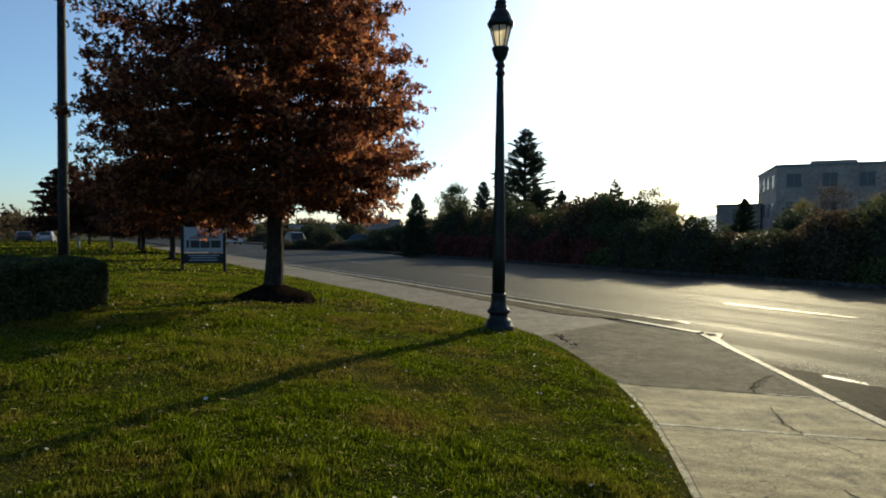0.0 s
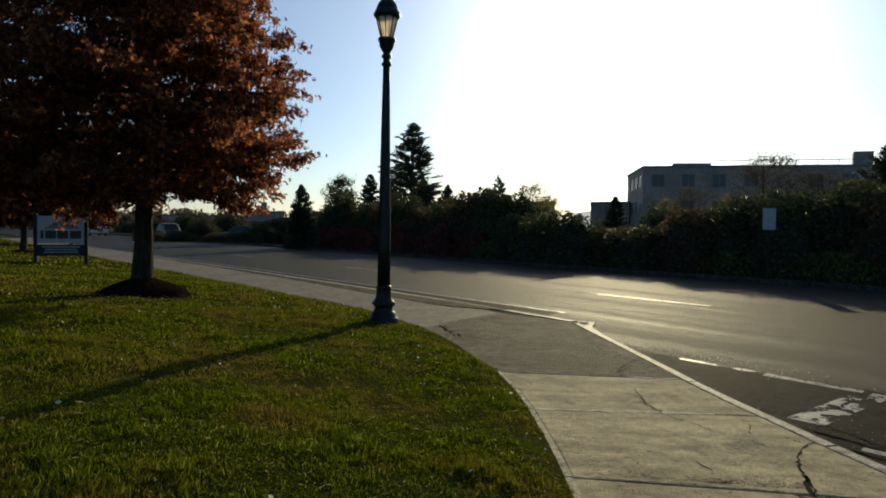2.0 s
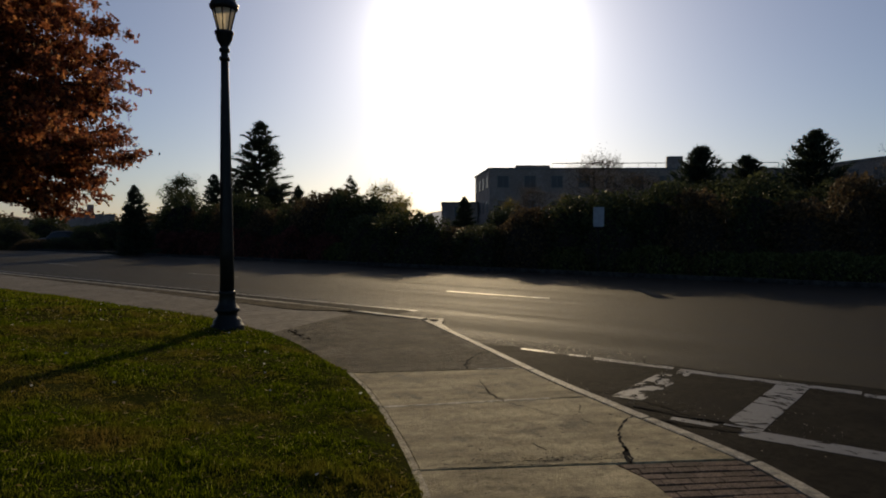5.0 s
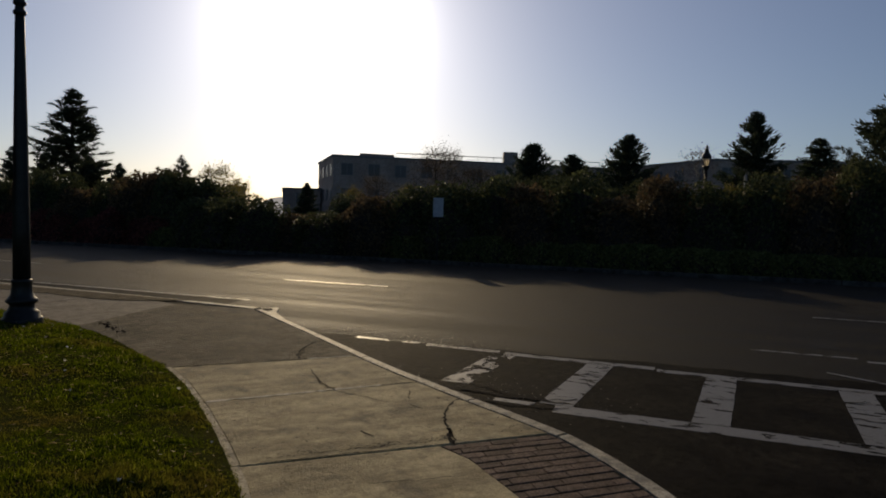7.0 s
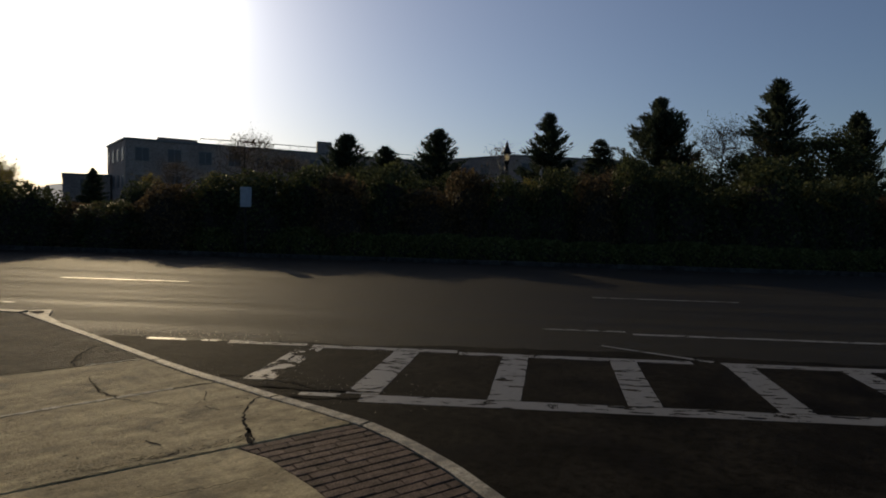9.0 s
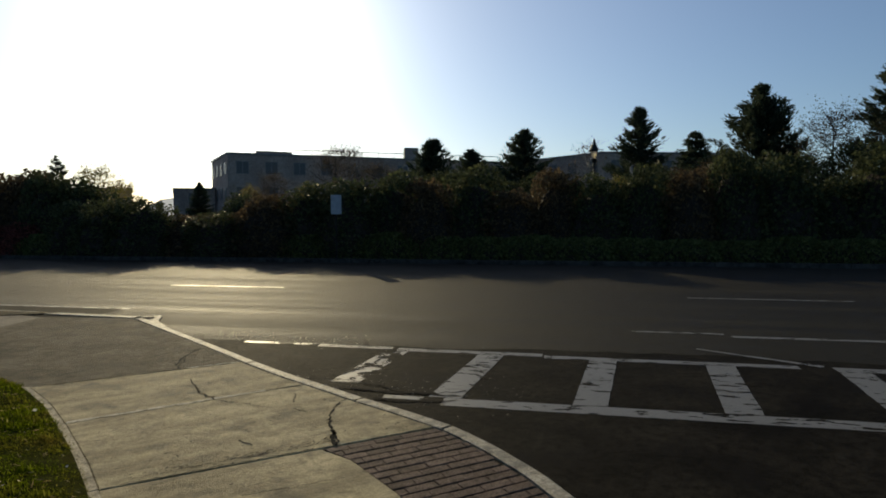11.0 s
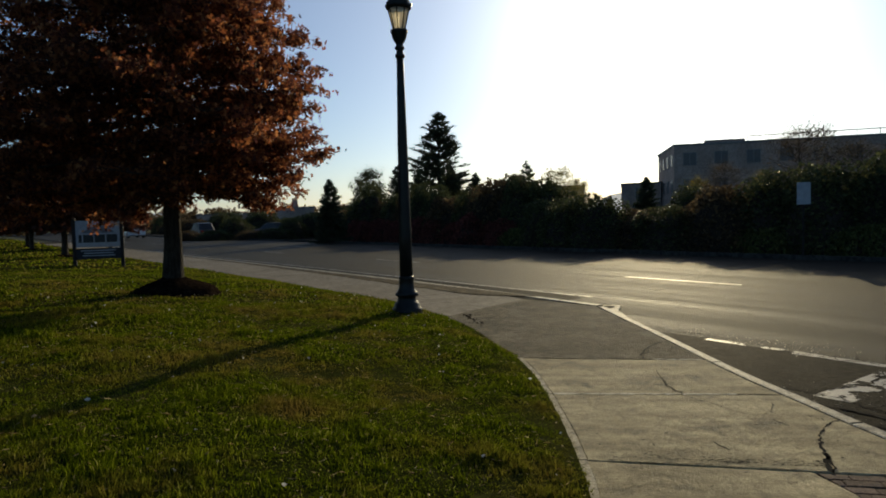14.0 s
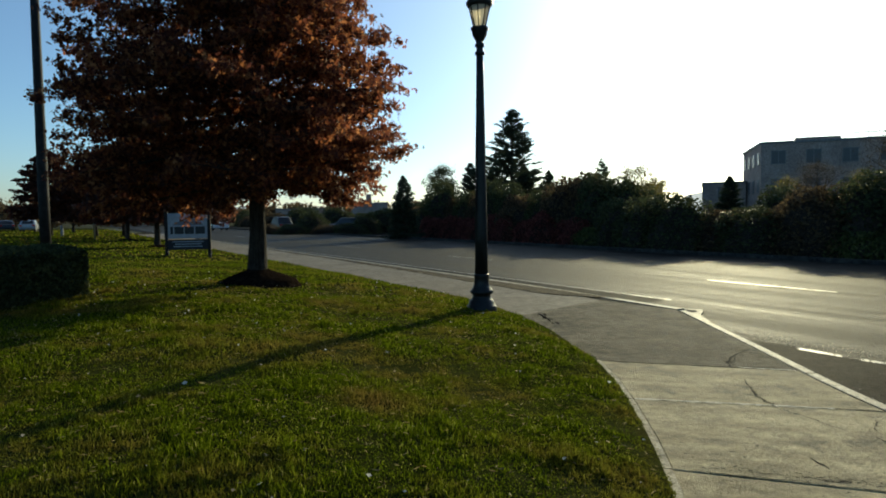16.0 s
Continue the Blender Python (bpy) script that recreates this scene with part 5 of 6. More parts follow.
def build_pole():
    x, y = -11.95, 18.8
    z = float(lawn_z(x, y))
    pole = thing("light_pole", "tall tapered dark metal pole on the lawn", "pole", at=stand(x, y, z, 0))
    bm = bmesh.new()
    lathe(bm, [(0.155, 0.02), (0.15, 2.0), (0.11, 9.0), (0.09, 12.0), (0.02, 12.1)], 20)
    part("shaft", bm, BLACK_POLE, pole, "", True)
    bm = bmesh.new()
    box(bm, -0.25, 0.25, -0.25, 0.25, -0.25, 0.06, 0.02)
    lathe(bm, [(0.21, 0.05), (0.2, 0.16), (0.17, 0.22)], 20)
    part("base", bm, BLACK_POLE, pole, "square base plate with a collar")
    for sx in (-1, 1):
        for sy in (-1, 1):
            bm = bmesh.new()
            lathe(bm, [(0.025, 0.06), (0.025, 0.1), (0.012, 0.11)], 6, at=(sx * 0.19, sy * 0.19))
            part("bolt", bm, CAST_IRON, pole)


def build_near_hedge():
    rng = np.random.default_rng(8)
    hedge = thing("hedge", "low dark clipped hedge block on the lawn", "hedge")
    lx, ly, h = 6.0, 2.1, 0.7
    n = 60000
    c = rng.uniform(-1, 1, (n, 3))
    face = rng.choice(5, n, p=[0.3, 0.2, 0.2, 0.15, 0.15])
    jit = 1 - np.abs(rng.normal(0, 0.03, n))
    for k, (axis, sgn) in enumerate(((2, 1), (1, 1), (1, -1), (0, 1), (0, -1))):
        m = face == k
        c[m, axis] = sgn * jit[m]
    c[:, 2] = 0.5 + 0.5 * c[:, 2]
    top = c[:, 2]
    wob = 1 + 0.03 * np.sin(c[:, 0] * 17) + 0.02 * np.sin(c[:, 1] * 9)
    # round the upper edges
    ex = np.maximum(np.abs(c[:, 0]) * lx / 2 - (lx / 2 - 0.18), 0)
    ey = np.maximum(np.abs(c[:, 1]) * ly / 2 - (ly / 2 - 0.18), 0)
    e = np.hypot(ex, ey)
    zz = c[:, 2] * h * wob - (e ** 2) * 1.6 * top
    p = np.stack([c[:, 0] * lx / 2, c[:, 1] * ly / 2, np.maximum(zz, 0.02)], -1)
    v, f = leaf_quads(p, 0.045, rng, 0.5)
    arrays("leaves", v, f, GREEN_LEAF, hedge)
    # added solid block that keeps light from passing through the hedge
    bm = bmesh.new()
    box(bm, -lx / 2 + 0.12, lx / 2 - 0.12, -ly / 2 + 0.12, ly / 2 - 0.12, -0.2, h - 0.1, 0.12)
    part("core", bm, BARK, hedge, "solid dark core added in place of twigs to block light")
    x, y = -7.85, 8.25
    hedge.matrix_basis = stand(x, y, float(lawn_z(x, y)) - 0.05, -8)


# ---- cars ----------------------------------------------------------------------
def build_car(name, label, paint, at, h=1.48):
    car = thing(name, label, "car", "parked cars", at)
    L, W = 4.5, 1.78
    outline = [(-2.25, 0.35), (-2.25, 0.72), (-2.15, 0.86), (-1.3, 0.93), (-0.62, h - 0.06), (-0.3, h), (0.75, h), (1.2, h - 0.07), (1.75, 0.98), (2.2, 0.94), (2.25, 0.6), (2.2, 0.32)]
    bm = bmesh.new()
    rows = []
    for k, y in enumerate((-W / 2, -W / 2 + 0.12, W / 2 - 0.12, W / 2)):
        rows.append([bm.verts.new((x * (0.97 if k in (0, 3) else 1), y * (0.82 if z > 1.0 else 1), z - (0.03 if k in (0, 3) else 0))) for x, z in outline])
    for a, b in zip(rows, rows[1:]):
        for i in range(len(outline)):
            j = (i + 1) % len(outline)
            bm.faces.new((a[i], a[j], b[j], b[i]))
    bm.faces.new(rows[0])
    bm.faces.new(list(reversed(rows[-1])))
    bmesh.ops.recalc_face_normals(bm, faces=bm.faces)
    body = part("body", bm, paint, car)
    for y in (-W / 2 * 0.835, W / 2 * 0.835):
        for w in ([(-0.98, 0.98), (-0.52, h - 0.12), (0.0, h - 0.08), (0.0, 0.98)], [(0.06, 0.98), (0.06, h - 0.08), (0.85, h - 0.08), (1.15, 0.98)]):
            bm = bmesh.new()
            sgn = 1 if y > 0 else -1
            bm.faces.new([bm.verts.new((x, y * (1.09 if z < 1.1 else 0.995) + sgn * 0.012, z)) for x, z in w])
            part("side_window", bm, CAR_GLASS, body, "dark side window")
    for nm, pts in (("windscreen", [(-1.26, 0.96), (-0.62, h - 0.07)]), ("rear_window", [(1.72, 1.0), (1.22, h - 0.09)])):
        bm = bmesh.new()
        (x0, z0), (x1, z1) = pts
        s = -0.02 if nm == "windscreen" else 0.02
        bm.faces.new([bm.verts.new(p) for p in ((x0 + s, -0.62, z0 + 0.02), (x0 + s, 0.62, z0 + 0.02), (x1 + s, 0.56, z1 + 0.02), (x1 + s, -0.56, z1 + 0.02))])
        part(nm, bm, CAR_GLASS, body)
    for x in (-1.4, 1.4):
        for y in (-W / 2 + 0.1, W / 2 - 0.1):
            bm = bmesh.new()
            bmesh.ops.create_cone(bm, cap_ends=True, segments=20, radius1=0.33, radius2=0.33, depth=0.22, matrix=Matrix.Translation((x, y, 0.33)) @ Matrix.Rotation(math.pi / 2, 4, "X"))
            wheel = part("wheel", bm, RUBBER, car)
            bm = bmesh.new()
            bmesh.ops.create_cone(bm, cap_ends=True, segments=16, radius1=0.21, radius2=0.21, depth=0.235, matrix=Matrix.Translation((x, y, 0.33)) @ Matrix.Rotation(math.pi / 2, 4, "X"))
            part("rim", bm, RIM, wheel)
    for y in (-0.68, 0.68):
        bm = bmesh.new()
        box(bm, 2.18, 2.27, y - 0.16, y + 0.16, 0.72, 0.9, 0.01)
        part("tail_light", bm, TAIL_RED, car)
        bm = bmesh.new()
        box(bm, -2.27, -2.16, y - 0.17, y + 0.17, 0.62, 0.76, 0.01)
        part("headlight", bm, HEAD_CLEAR, car)
    return car


# ---- across the street ------------------------------------------------------------
def build_house(name, label, corners, top, storeys, roof_parts=(), windows=True, base=-0.3):
    """A flat-roofed block over the corners (anticlockwise from above), with windows in recesses on every visible side."""
    house = thing(name, label, "building")
    bm = bmesh.new()
    prism(bm, list(corners), base, top)
    part("wall", bm, WALL_BRICK, house, "brown brick walls")
    bm = bmesh.new()
    for a, b in zip(corners, list(corners[1:]) + [corners[0]]):
        d = V3((b[0] - a[0], b[1] - a[1], 0))
        m = Matrix.Translation((a[0], a[1], 0)) @ Matrix.Rotation(math.atan2(d.y, d.x), 4, "Z")
        box(bm, -0.12, d.length + 0.12, -0.12, 0.25, top + 0.004, top + 0.28, 0, m)
    part("parapet", bm, ROOF_TRIM, house, "dull metal roof edge")
    if windows:
        for a, b in zip(corners, list(corners[1:]) + [corners[0]]):
            d = V3((b[0] - a[0], b[1] - a[1], 0))
            mid = V3(((a[0] + b[0]) / 2, (a[1] + b[1]) / 2, 0))
            nrm = V3((d.y, -d.x, 0)).normalized()
            if nrm.dot(V3((0.6, 0.1, 0)) - mid) < 0:
                continue
            m = Matrix.Translation((a[0], a[1], 0)) @ Matrix.Rotation(math.atan2(d.y, d.x), 4, "Z")
            cols = max(1, int(d.length / 3.4))
            step = d.length / cols
            for s in range(storeys):
                z0 = base + 0.9 + s * (top - base) / storeys
                for c in range(cols):
                    x0 = step * (c + 0.5) - 0.8
                    bm = bmesh.new()
                    box(bm, x0, x0 + 1.6, -0.05, 0.02, z0, z0 + 1.65, 0, m)
                    win = part("window", bm, ROOF_TRIM, house)
                    bm = bmesh.new()
                    box(bm, x0 + 0.07, x0 + 0.76, -0.062, -0.052, z0 + 0.07, z0 + 1.58, 0, m)
                    box(bm, x0 + 0.84, x0 + 1.53, -0.062, -0.052, z0 + 0.07, z0 + 1.58, 0, m)
                    part("pane", bm, WINDOW_GLASS, win)
    for nm, pts, z1 in roof_parts:
        bm = bmesh.new()
        prism(bm, list(pts), top + 0.004, z1)
        part(nm, bm, WALL_BRICK if nm != "vent_box" else ROOF_TRIM, house)
    return house


def build_buildings():
    top = 9.8
    p = lambda az, d: bearing(az, d)
    a, b, c = p(26.3, 85), p(51.0, 97), p(25.0, 99)
    back = p(47.0, 118)
    main = build_house("brick_building", "long three-storey brown brick building with a flat roof", [c, a, b, back], top, 3,
                       [("roof_house", [p(28.7, 90), p(31.8, 91), p(31.6, 97), p(28.6, 96)], 10.9),
                        ("vent_box", [p(41.9, 97), p(43.2, 97.5), p(43.1, 100), p(41.8, 99.5)], 12.4)])
    # rail along the roof edge
    bm = bmesh.new()
    q0, q1 = p(32.0, 88.5), p(50.5, 97.5)
    d = V3((q1[0] - q0[0], q1[1] - q0[1], 0))
    m = Matrix.Translation((q0[0], q0[1], 0)) @ Matrix.Rotation(math.atan2(d.y, d.x), 4, "Z")
    box(bm, 0, d.length, -0.04, 0.04, 10.85, 10.95, 0, m)
    for k in range(14):
        x = d.length * k / 13
        box(bm, x - 0.03, x + 0.03, -0.03, 0.03, top + 0.2, 10.86, 0, m)
    part("roof_rail", bm, ROOF_TRIM, main, "thin rail along the roof edge")
    build_house("brick_building", "brown brick building wing with a shallow corner", [p(50.2, 99.5), p(60.0, 84), p(70.0, 92), p(66.0, 112)], 9.75, 3)
    build_house("low_building", "low flat-roofed brick annexe", [p(21.9, 96), p(25.2, 95), p(25.2, 106), p(21.9, 107)], 5.6, 2)
    build_house("low_building", "low flat-roofed building behind pale trees", [p(9.0, 118), p(18.7, 112), p(18.7, 126), p(9.0, 132)], 6.2, 2)
    build_house("low_building", "small pale-trimmed building far down the street", [p(-16.0, 150), p(-11.5, 148), p(-11.5, 160), p(-16.0, 162)], 3.3, 1)
    build_house("low_building", "dark low house far down the street", [p(-9.5, 120), p(-6.0, 118), p(-6.0, 130), p(-9.5, 132)], 3.9, 1, [("chimney", [p(-7.95, 122), p(-7.45, 122), p(-7.45, 123.2), p(-7.95, 123.2)], 5.9)])


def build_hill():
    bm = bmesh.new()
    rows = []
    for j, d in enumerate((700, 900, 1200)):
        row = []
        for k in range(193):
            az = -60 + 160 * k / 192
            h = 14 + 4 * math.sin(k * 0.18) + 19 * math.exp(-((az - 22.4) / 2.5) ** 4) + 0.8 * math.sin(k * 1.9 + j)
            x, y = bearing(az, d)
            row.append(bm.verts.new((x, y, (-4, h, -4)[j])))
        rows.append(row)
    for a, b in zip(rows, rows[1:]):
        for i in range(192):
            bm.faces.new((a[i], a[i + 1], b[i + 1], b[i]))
    tagged(part("backdrop_hill", bm, HILL, None, "", True), "wooded hill on the horizon, its bluish haze put in as a glow", "hill", kind="structure")


def build_far_trees():
    specs = [  # bearing, distance, height, radius
        (-4.6, 46, 4.7, 1.4, "a"), (1.7, 84, 8.9, 2.6, "b"), (5.5, 92, 17.4, 7.3, "c"), (8.8, 90, 8.0, 2.4, "a"), (20.9, 78, 3.9, 1.0, "b"), (24.0, 84, 6.2, 2.2, "a"),
        (44.6, 58, 9.1, 4.2, "d"), (48.1, 60, 8.3, 3.9, "d"), (53.0, 56, 9.6, 4.1, "d"), (63.0, 56, 11.2, 3.6, "c2"), (67.6, 58, 9.1, 3.2, "b"), (72.6, 56, 12.3, 5.0, "d2"),
        (81.6, 58, 13.8, 4.4, "c2"), (87.0, 60, 11.0, 3.4, "d"), (93.0, 58, 12.0, 3.6, "c2"), (6.6, 104, 10.0, 3.4, "d"), (3.6, 100, 9.0, 3.2, "d")]
    base = {}
    base["a"] = build_conifer("conifer", "dark narrow spruce across the street", 7, 2.3, 1, 30)
    base["b"] = build_conifer("conifer", "dark young spruce with a pointed top", 8, 2.4, 2, 34)
    base["c"] = build_conifer("spruce_tree", "tall ragged spruce standing above the other trees", 17.2, 5.0, 3, 44, 0.06, 0.4)
    base["c2"] = build_conifer("conifer", "tall dark spruce behind the hedge", 11, 3.0, 5, 38, 0.06, 0.34, 0.03, 0.22)
    base["d"] = build_conifer("conifer", "broad bushy dark pine across the street", 9, 2.9, 6, 34, 0.05, 0.33, 0.06, 0.3)
    base["d2"] = build_conifer("conifer", "very broad dense dark conifer behind the hedge", 11.8, 4.6, 7, 44, 0.03, 0.38, 0.03, 0.25)
    size = {"a": (7, 2.3), "b": (8, 2.4), "c": (17.2, 5.0), "c2": (11, 3.0), "d": (9, 2.9), "d2": (11.8, 4.6)}
    used = set()
    for az, d, h, r, key in specs:
        x, y = bearing(az, d)
        m = stand(x, y, -0.16, az * 37 % 360, r / size[key][1], h / size[key][0])
        if key in used:
            again(base[key], m)
        else:
            base[key].matrix_basis = m
            used.add(key)
    # sparse leggy conifer
    t = build_conifer("conifer", "sparse leggy conifer with gaps between its boughs", 9.6, 2.3, 9, 19, 0.42, 0.3, 0.3, 0.12)
    t.matrix_basis = stand(*bearing(13.5, 90), -0.16, 30)
    # broadleaf trees
    t = build_broadleaf("young_tree", "rounded dull green tree across the street", 8.0, 2.3, 12, GREEN_LEAF, 8000, 0.16)
    t.matrix_basis = stand(*bearing(-1.0, 80), -0.16, 0)
    for az, d, k, tall in ((9.6, 84, 0.85, 0.72), (11.6, 82, 0.8, 0.7), (15.2, 80, 0.7, 0.62), (42.6, 50, 0.95, 0.66), (46.4, 48, 1.1, 0.64), (50.3, 50, 1.1, 0.6), (54.8, 48, 1.1, 0.62), (57.2, 50, 0.9, 0.55),
                           (65.2, 48, 1.1, 0.62), (69.6, 50, 1.1, 0.75), (75.6, 50, 1.0, 0.7), (79.4, 50, 1.0, 0.8), (85.2, 50, 1.2, 1.0)):
        again(t, stand(*bearing(az, d), -0.16, az * 53 % 360, k * 1.15, tall))
    pale = build_broadleaf("young_tree", "thin pale yellow-leaved tree across the street", 7.6, 2.4, 13, YELLOW_LEAF, 8000, 0.13, 0.18, PALE_BARK, 0.6)
    pale.matrix_basis = stand(*bearing(16.5, 40), -0.16, 0, 0.62)
    again(pale, stand(*bearing(18.0, 70), -0.16, 140, 0.72))
    again(pale, stand(*bearing(28.0, 62), -0.16, 70, 0.62))
    again(pale, stand(*bearing(33.2, 56), -0.16, 200, 0.62))
    again(pale, stand(*bearing(61.0, 48), -0.16, 20, 0.6))
    brown = build_broadleaf("young_tree", "brown half-bare tree in front of the brick building", 8.8, 3.4, 14, BROWN_LEAF, 9000, 0.1, 0.15, None, 0.5)
    brown.matrix_basis = stand(*bearing(35.8, 60), -0.16, 0)
    again(brown, stand(*bearing(39.5, 52), -0.16, 100, 0.72))
    again(brown, stand(*bearing(30.2, 58), -0.16, 160, 0.66))
    again(brown, stand(*bearing(77.6, 52), -0.16, 220, 1.0, 1.06))
    again(brown, stand(*bearing(69.0, 46), -0.16, 300, 0.62))
    bare = build_broadleaf("young_tree", "almost bare tree with fine twigs", 9.8, 2.2, 15, BROWN_LEAF, 900, 0.14, 0.25, PALE_BARK, 0.5)
    bare.matrix_basis = stand(*bearing(58.6, 66), -0.16, 0)
    again(bare, stand(*bearing(37.4, 64), -0.16, 120, 1.0, 0.95))


def build_undergrowth():
    # red shrubs beside the street
    red = build_bush("red_bush", "rounded dark red autumn shrub beside the street", 1.25, 1.1, 1.8, 3, RED_LEAF, 5200, 0.11, 0, "red shrubs along the street")
    rng = random.Random(9)
    first = True
    for k in range(12):
        u = -35.0 + k * 1.7
        x, y = street(u, 15.2 + rng.uniform(-0.4, 0.4))
        s = rng.uniform(0.85, 1.12) * (1.0 if k < 11 else 0.9)
        m = stand(x, y, -0.16, rng.uniform(0, 360), s, s * rng.uniform(0.9, 1.05))
        if first:
            red.matrix_basis = m
            first = False
        else:
            again(red, m)
    # low hedge
    low = build_bush("low_hedge", "low dull green hedge plant beside the street", 1.5, 1.0, 0.82, 5, HEDGE_LEAF, 4600, 0.1, 2.7, "low hedge along the street", "hedge")
    first = True
    for k in range(39):
        u = -17.0 + k * 1.9
        x, y = street(u, 14.8 + rng.uniform(-0.25, 0.25))
        m = stand(x, y, -0.16, math.degrees(ROAD_TURN) + rng.uniform(-6, 6), rng.uniform(0.92, 1.1), rng.uniform(0.88, 1.1) * (1.22 if u < 0 else 1.22 - 0.015 * u if u < 12 else 1.04))
        if first:
            low.matrix_basis = m
            first = False
        else:
            again(low, m)
    # taller thicket behind it, which throws the shade onto the street
    kinds = [build_bush("shrub", "tall dark evergreen shrub in the thicket", 1.7, 1.6, 3.4, 17, GREEN_LEAF, 5400, 0.135, 2.15, "thicket across the street"),
             build_bush("shrub", "tall brownish leafy shrub in the thicket", 1.6, 1.7, 3.1, 23, BROWN_LEAF, 5200, 0.135, 2.15, "thicket across the street")]
    used = [False, False]
    for k in range(52):
        u = -37.0 + k * 1.75
        # how far back and how tall each stretch of the thicket stands
        n, tall = next((n, tall) for end, n, tall in ((-14.6, 16.3, 1.12), (-10.0, 13.9, 0.78), (-6.2, 14.3, 0.54), (-5.0, 14.8, 0.85), (2.0, 15.8, 1.08), (99.0, 16.6, 1.06)) if u < end)
        n += rng.uniform(-0.4, 0.4)
        i = 0 if rng.random() < 0.68 else 1
        x, y = street(u, n)
        grow = rng.uniform(0.84, 1.2) * tall
        m = stand(x, y, -0.16, rng.uniform(0, 360), rng.uniform(0.8, 1.15), grow)
        if used[i]:
            again(kinds[i], m)
        else:
            kinds[i].matrix_basis = m
            used[i] = True
    # dark shrubs along the far side, down the street
    for k in range(26):
        u = -36 - k * 3.2
        x, y = street(u, 19 + rng.uniform(-1.5, 3))
        az = math.degrees(math.atan2(x - 0.6, y - 0.1))
        k, wide, tall = 0 if rng.random() < 0.7 else 1, rng.uniform(1.0, 1.6), rng.uniform(0.6, 0.95)
        if -18 < az < -7:
            x, y, tall = x + 6.0, y + 4.0, tall * 0.8
        again(kinds[k], stand(x, y, -0.16, rng.uniform(0, 360), wide, tall))
    # shrubs that half hide the cars across the street
    for az, d, wide, tall in ((-16.9, 66, 1.0, 0.34), (-14.6, 64, 1.15, 0.3), (-12.9, 66, 1.2, 0.66), (-11.4, 62, 1.1, 0.3), (-9.4, 60, 1.1, 0.32), (-8.0, 62, 1.0, 0.6), (-10.6, 84, 1.8, 0.95), (-13.6, 88, 1.9, 0.9), (-16.2, 92, 1.8, 0.75)):
        again(kinds[0 if rng.random() < 0.7 else 1], stand(*bearing(az, d), -0.16, rng.uniform(0, 360), wide, tall))
    # second, taller belt further back
    for k in range(26):
        u = -30 + k * 3.0
        x, y = street(u, 30 + rng.uniform(-2, 4))
        gap = 17.0 < math.degrees(math.atan2(x - 0.6, y - 0.1)) < 25.5
        again(kinds[0 if rng.random() < 0.8 else 1], stand(x, y, -0.16, rng.uniform(0, 360), rng.uniform(1.3, 1.7), rng.uniform(0.46, 0.6) if gap else rng.uniform(0.7, 1.05) if u < 6 else rng.uniform(0.9, 1.2)))


def build_markers():
    x, y = bearing(-32.6, 66)
    post = thing("marker_post", "short white marker post at the lawn's far edge", "post", at=stand(x, y, float(lawn_z(x, y))))
    bm = bmesh.new()
    lathe(bm, [(0.12, -0.2), (0.12, 0.75), (0.09, 0.95), (0.03, 1.02)], 10)
    part("shaft", bm, WHITE_PANEL, post, "", True)
    x, y = bearing(-30.4, 52)
    pole = thing("sign_pole", "slender grey metal pole on the lawn", "pole", at=stand(x, y, float(lawn_z(x, y))))
    bm = bmesh.new()
    lathe(bm, [(0.06, -0.2), (0.06, 4.0), (0.03, 4.05)], 10)
    part("shaft", bm, RIM, pole, "", True)


def build_treeline():
    """Far woods: uneven clumps of leaves along the horizon."""
    rng = np.random.default_rng(77)
    cs = []
    for k in range(520):
        az = rng.uniform(-62, 16)
        d = rng.uniform(150, 260)
        x, y = bearing(az, d)
        h = rng.uniform(4.0, 8.0) * (0.95 if az < -34 else 0.8)
        n = 130
        p = rng.normal(0, 1, (n, 3))
        p /= np.linalg.norm(p, axis=1)[:, None]
        p *= rng.uniform(0.6, 1.05, n)[:, None]
        cs.append(np.array([x, y, h * 0.48]) + p * np.array([h * 0.5, h * 0.5, h * 0.52]))
    v, f = leaf_quads(np.concatenate(cs), 0.9, rng, 0.5)
    tagged(arrays("far_woods", v, f, BROWN_LEAF), "low dark belt of far trees", "woods", kind="stuff")


def build_panel_sign():
    x, y = bearing(35.9, 24)
    s = thing("street_sign", "narrow pale grey panel sign on a post behind the hedge", "sign", at=stand(x, y, -0.16, -32))
    bm = bmesh.new()
    box(bm, -0.2, 0.2, -0.02, 0.02, 1.86, 2.6, 0.01)
    part("panel", bm, GREY_INK, s)
    bm = bmesh.new()
    lathe(bm, [(0.03, -0.2), (0.03, 2.6), (0.02, 2.62)], 10, at=(0, 0.055))
    part("post", bm, BLACK_POLE, s)


def build_street_furniture():
    lamp = build_lamp()
    x, y = 0.92, 9.7
    lamp.matrix_basis = stand(x, y, float(lawn_z(x, y)) + 0.02, 10)
    again(lamp, stand(*bearing(59.3, 28.5), -0.16, 30))["label"] = "dark lamp post with a lantern beyond the hedge"
    x, y = bearing(62.4, 46)
    pole = thing("wooden_pole", "pale weathered wooden pole among the trees", "pole", at=stand(x, y, -0.16))
    bm = bmesh.new()
    lathe(bm, [(0.13, -0.3), (0.12, 2.0), (0.1, 5.2), (0.06, 5.25)], 12)
    part("shaft", bm, PALE_BARK, pole, "", True)


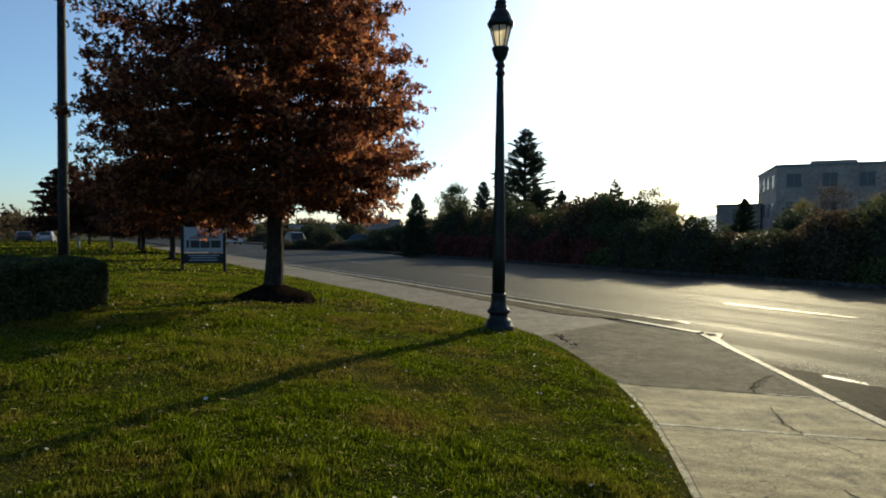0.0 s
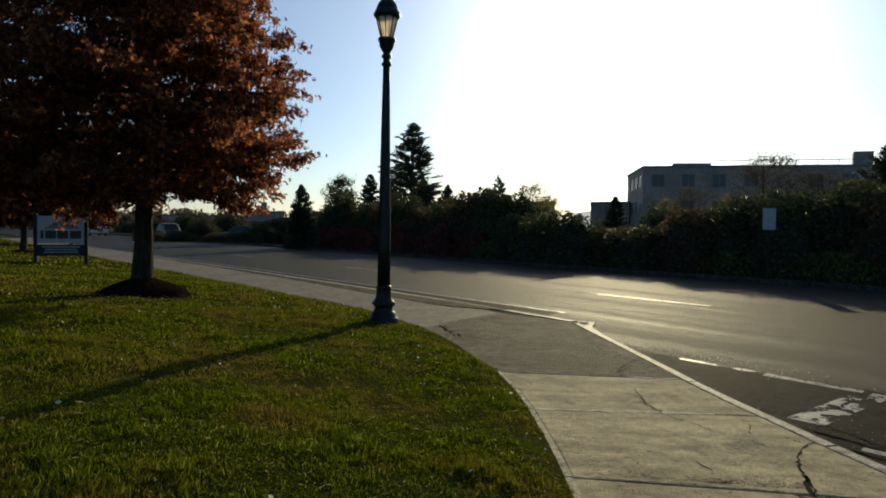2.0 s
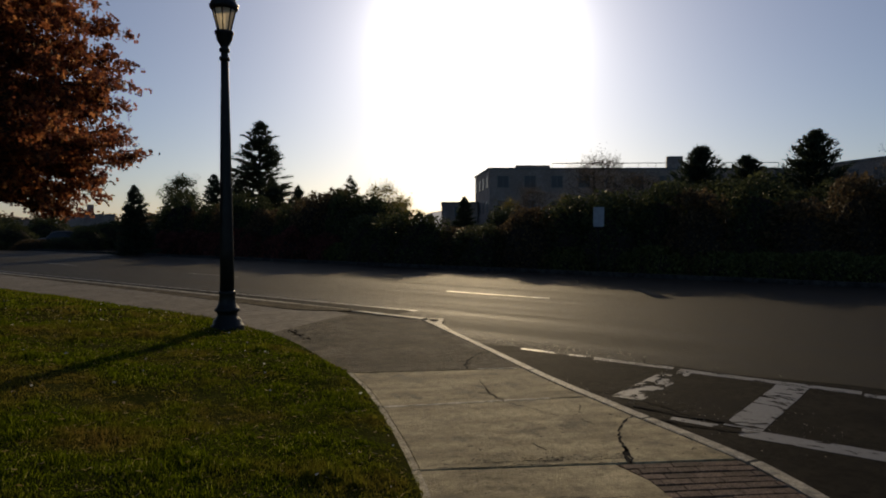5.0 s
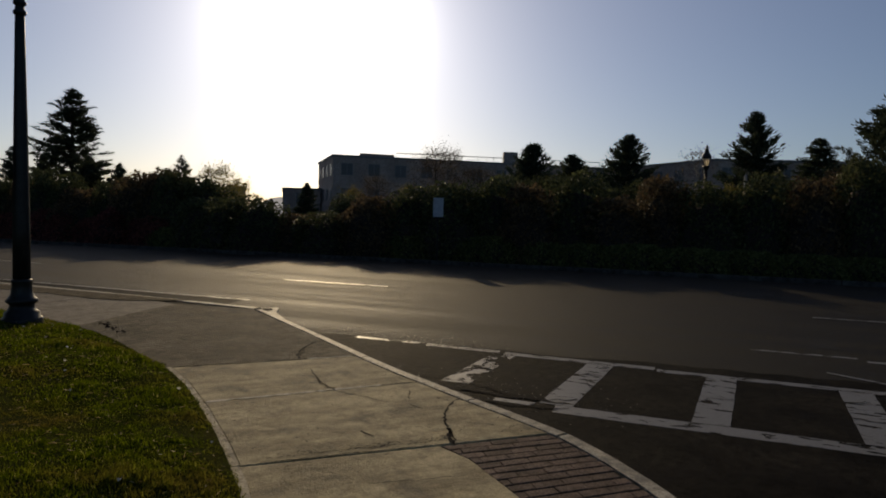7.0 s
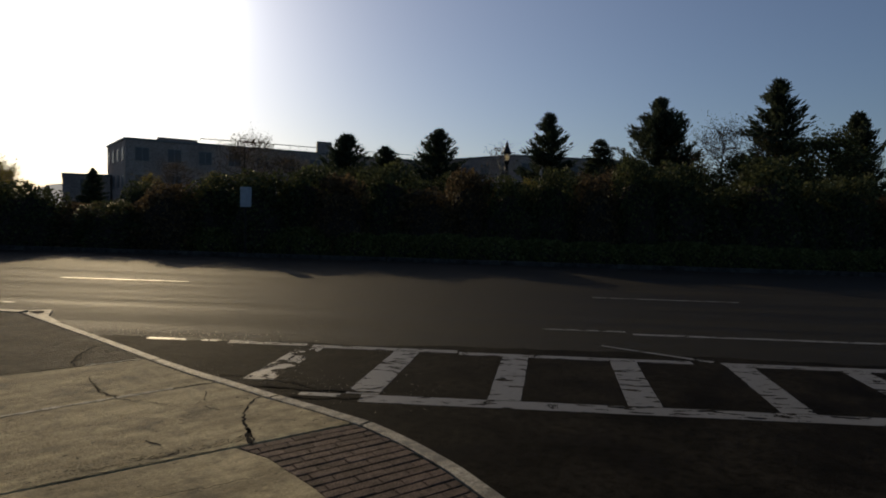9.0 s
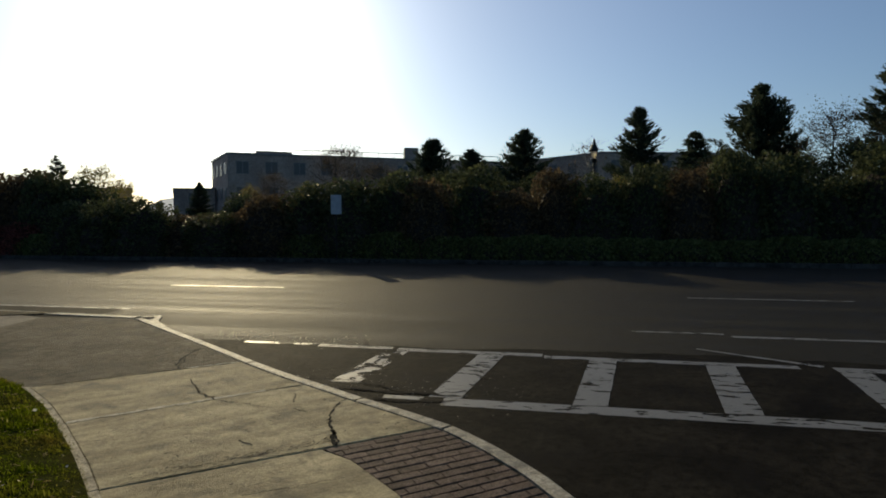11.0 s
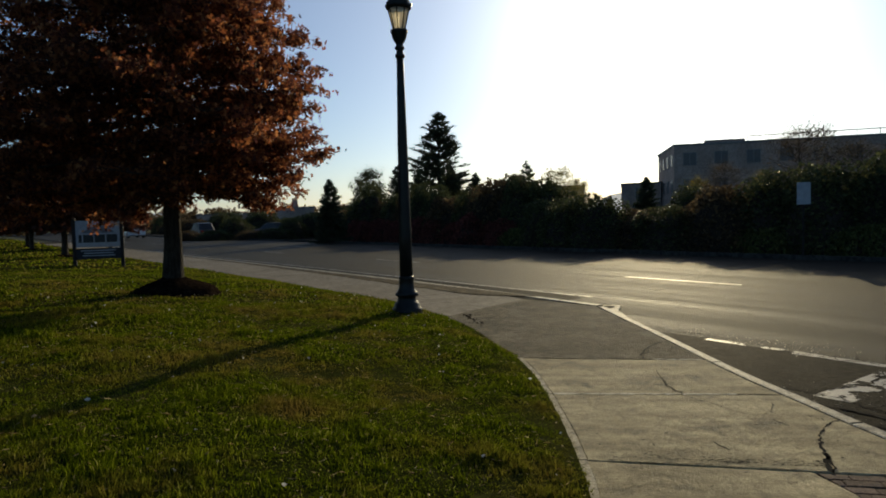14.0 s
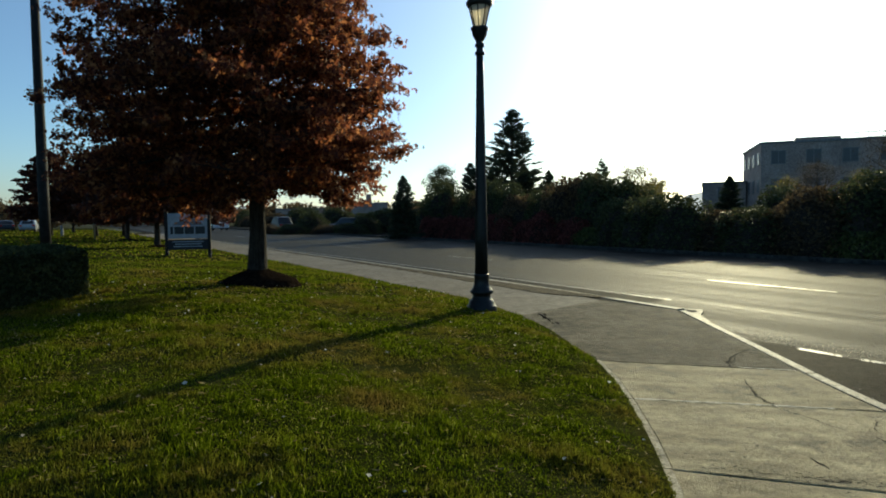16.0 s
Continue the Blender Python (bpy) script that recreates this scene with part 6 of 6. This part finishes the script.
build_ground()
build_road()
build_kerb()
build_lawn()
build_markings()
build_buildings()
build_hill()
build_street_furniture()
build_near_trees()
build_near_hedge()
build_pole()
build_sign()
build_car("parked_car", "white parked hatchback far down the street", CAR_WHITE, stand(*bearing(-21.0, 80), 0.1, -57))
build_car("parked_car", "silver parked car beyond the lawn", CAR_SILVER, stand(*bearing(-34.7, 96), 0.08, -62))
build_car("parked_car", "dark parked car beyond the lawn", CAR_DARK, stand(*bearing(-36.2, 100), 0.08, -50))
build_car("parked_car", "dark blue pickup-sized car parked across the street", CAR_DARK, stand(*bearing(-9.8, 70), -0.16, 10), 1.62)
build_car("parked_car", "tall dark car parked in the lot across the street", CAR_DARK, stand(*bearing(-15.6, 78), -0.16, -57), 1.8)
build_car("parked_car", "dark car parked behind the hedge", CAR_DARK, stand(*street(-9.6, 19.0), -0.16, math.degrees(ROAD_TURN)))
build_far_trees()
build_undergrowth()
build_treeline()
build_markers()
build_panel_sign()
build_grass()
PAVE, RAMP_LEFT = build_pavement()
crack(PAVE, [(3.34, 6.46), (3.4, 6.71), (3.54, 6.93), (3.67, 7.1), (3.83, 7.25), (3.97, 7.36)], 0.013, 1)
crack(PAVE, [(3.42, 6.73), (3.52, 6.78), (3.56, 6.92)], 0.011, 11)
crack(PAVE, [(3.25, 6.03), (3.15, 5.6), (3.1, 5.32), (3.15, 5.08), (3.23, 4.9), (3.34, 4.6)], 0.008, 2)
crack(PAVE, [(3.17, 5.66), (3.09, 5.44), (3.13, 5.26), (3.09, 5.18)], 0.01, 12)
crack(PAVE, [(3.2, 3.5), (3.29, 3.63), (3.36, 3.79), (3.44, 3.93), (3.52, 4.06), (3.62, 4.16), (3.74, 4.27), (3.97, 4.4)], 0.012, 4)
crack(PAVE, [(3.2, 3.52), (3.27, 3.66), (3.34, 3.74), (3.4, 3.84)], 0.018, 13)
crack(PAVE, [(3.7, 4.84), (3.6, 4.7), (3.52, 4.55)], 0.006, 5)
crack(PAVE, [(3.46, 4.47), (3.46, 4.4), (3.47, 4.3)], 0.008, 15)
crack(PAVE, [(3.56, 5.12), (3.75, 5.06), (3.93, 5.02)], 0.012, 6)
crack(PAVE, [(2.79, 4.1), (2.8, 4.0), (2.8, 3.9)], 0.008, 16)
crack(PAVE, [(2.38, 3.27), (2.67, 3.15), (2.95, 3.04)], 0.004, 7)
crack(PAVE, [(1.95, 3.925), (2.45, 3.775), (3.0, 3.605), (3.16, 3.555)], 0.006, 9)
crack(PAVE, [(2.3, 3.9), (2.5, 3.84), (2.68, 3.78), (2.85, 3.74)], 0.005, 17)
crack(PAVE, [(3.38, 6.5), (3.2, 6.55), (2.9, 6.6), (2.55, 6.68), (2.1, 6.78)], 0.01, 10)
pale_seam(PAVE)
grit(PAVE)
build_bricks(PAVE, RAMP_LEFT)
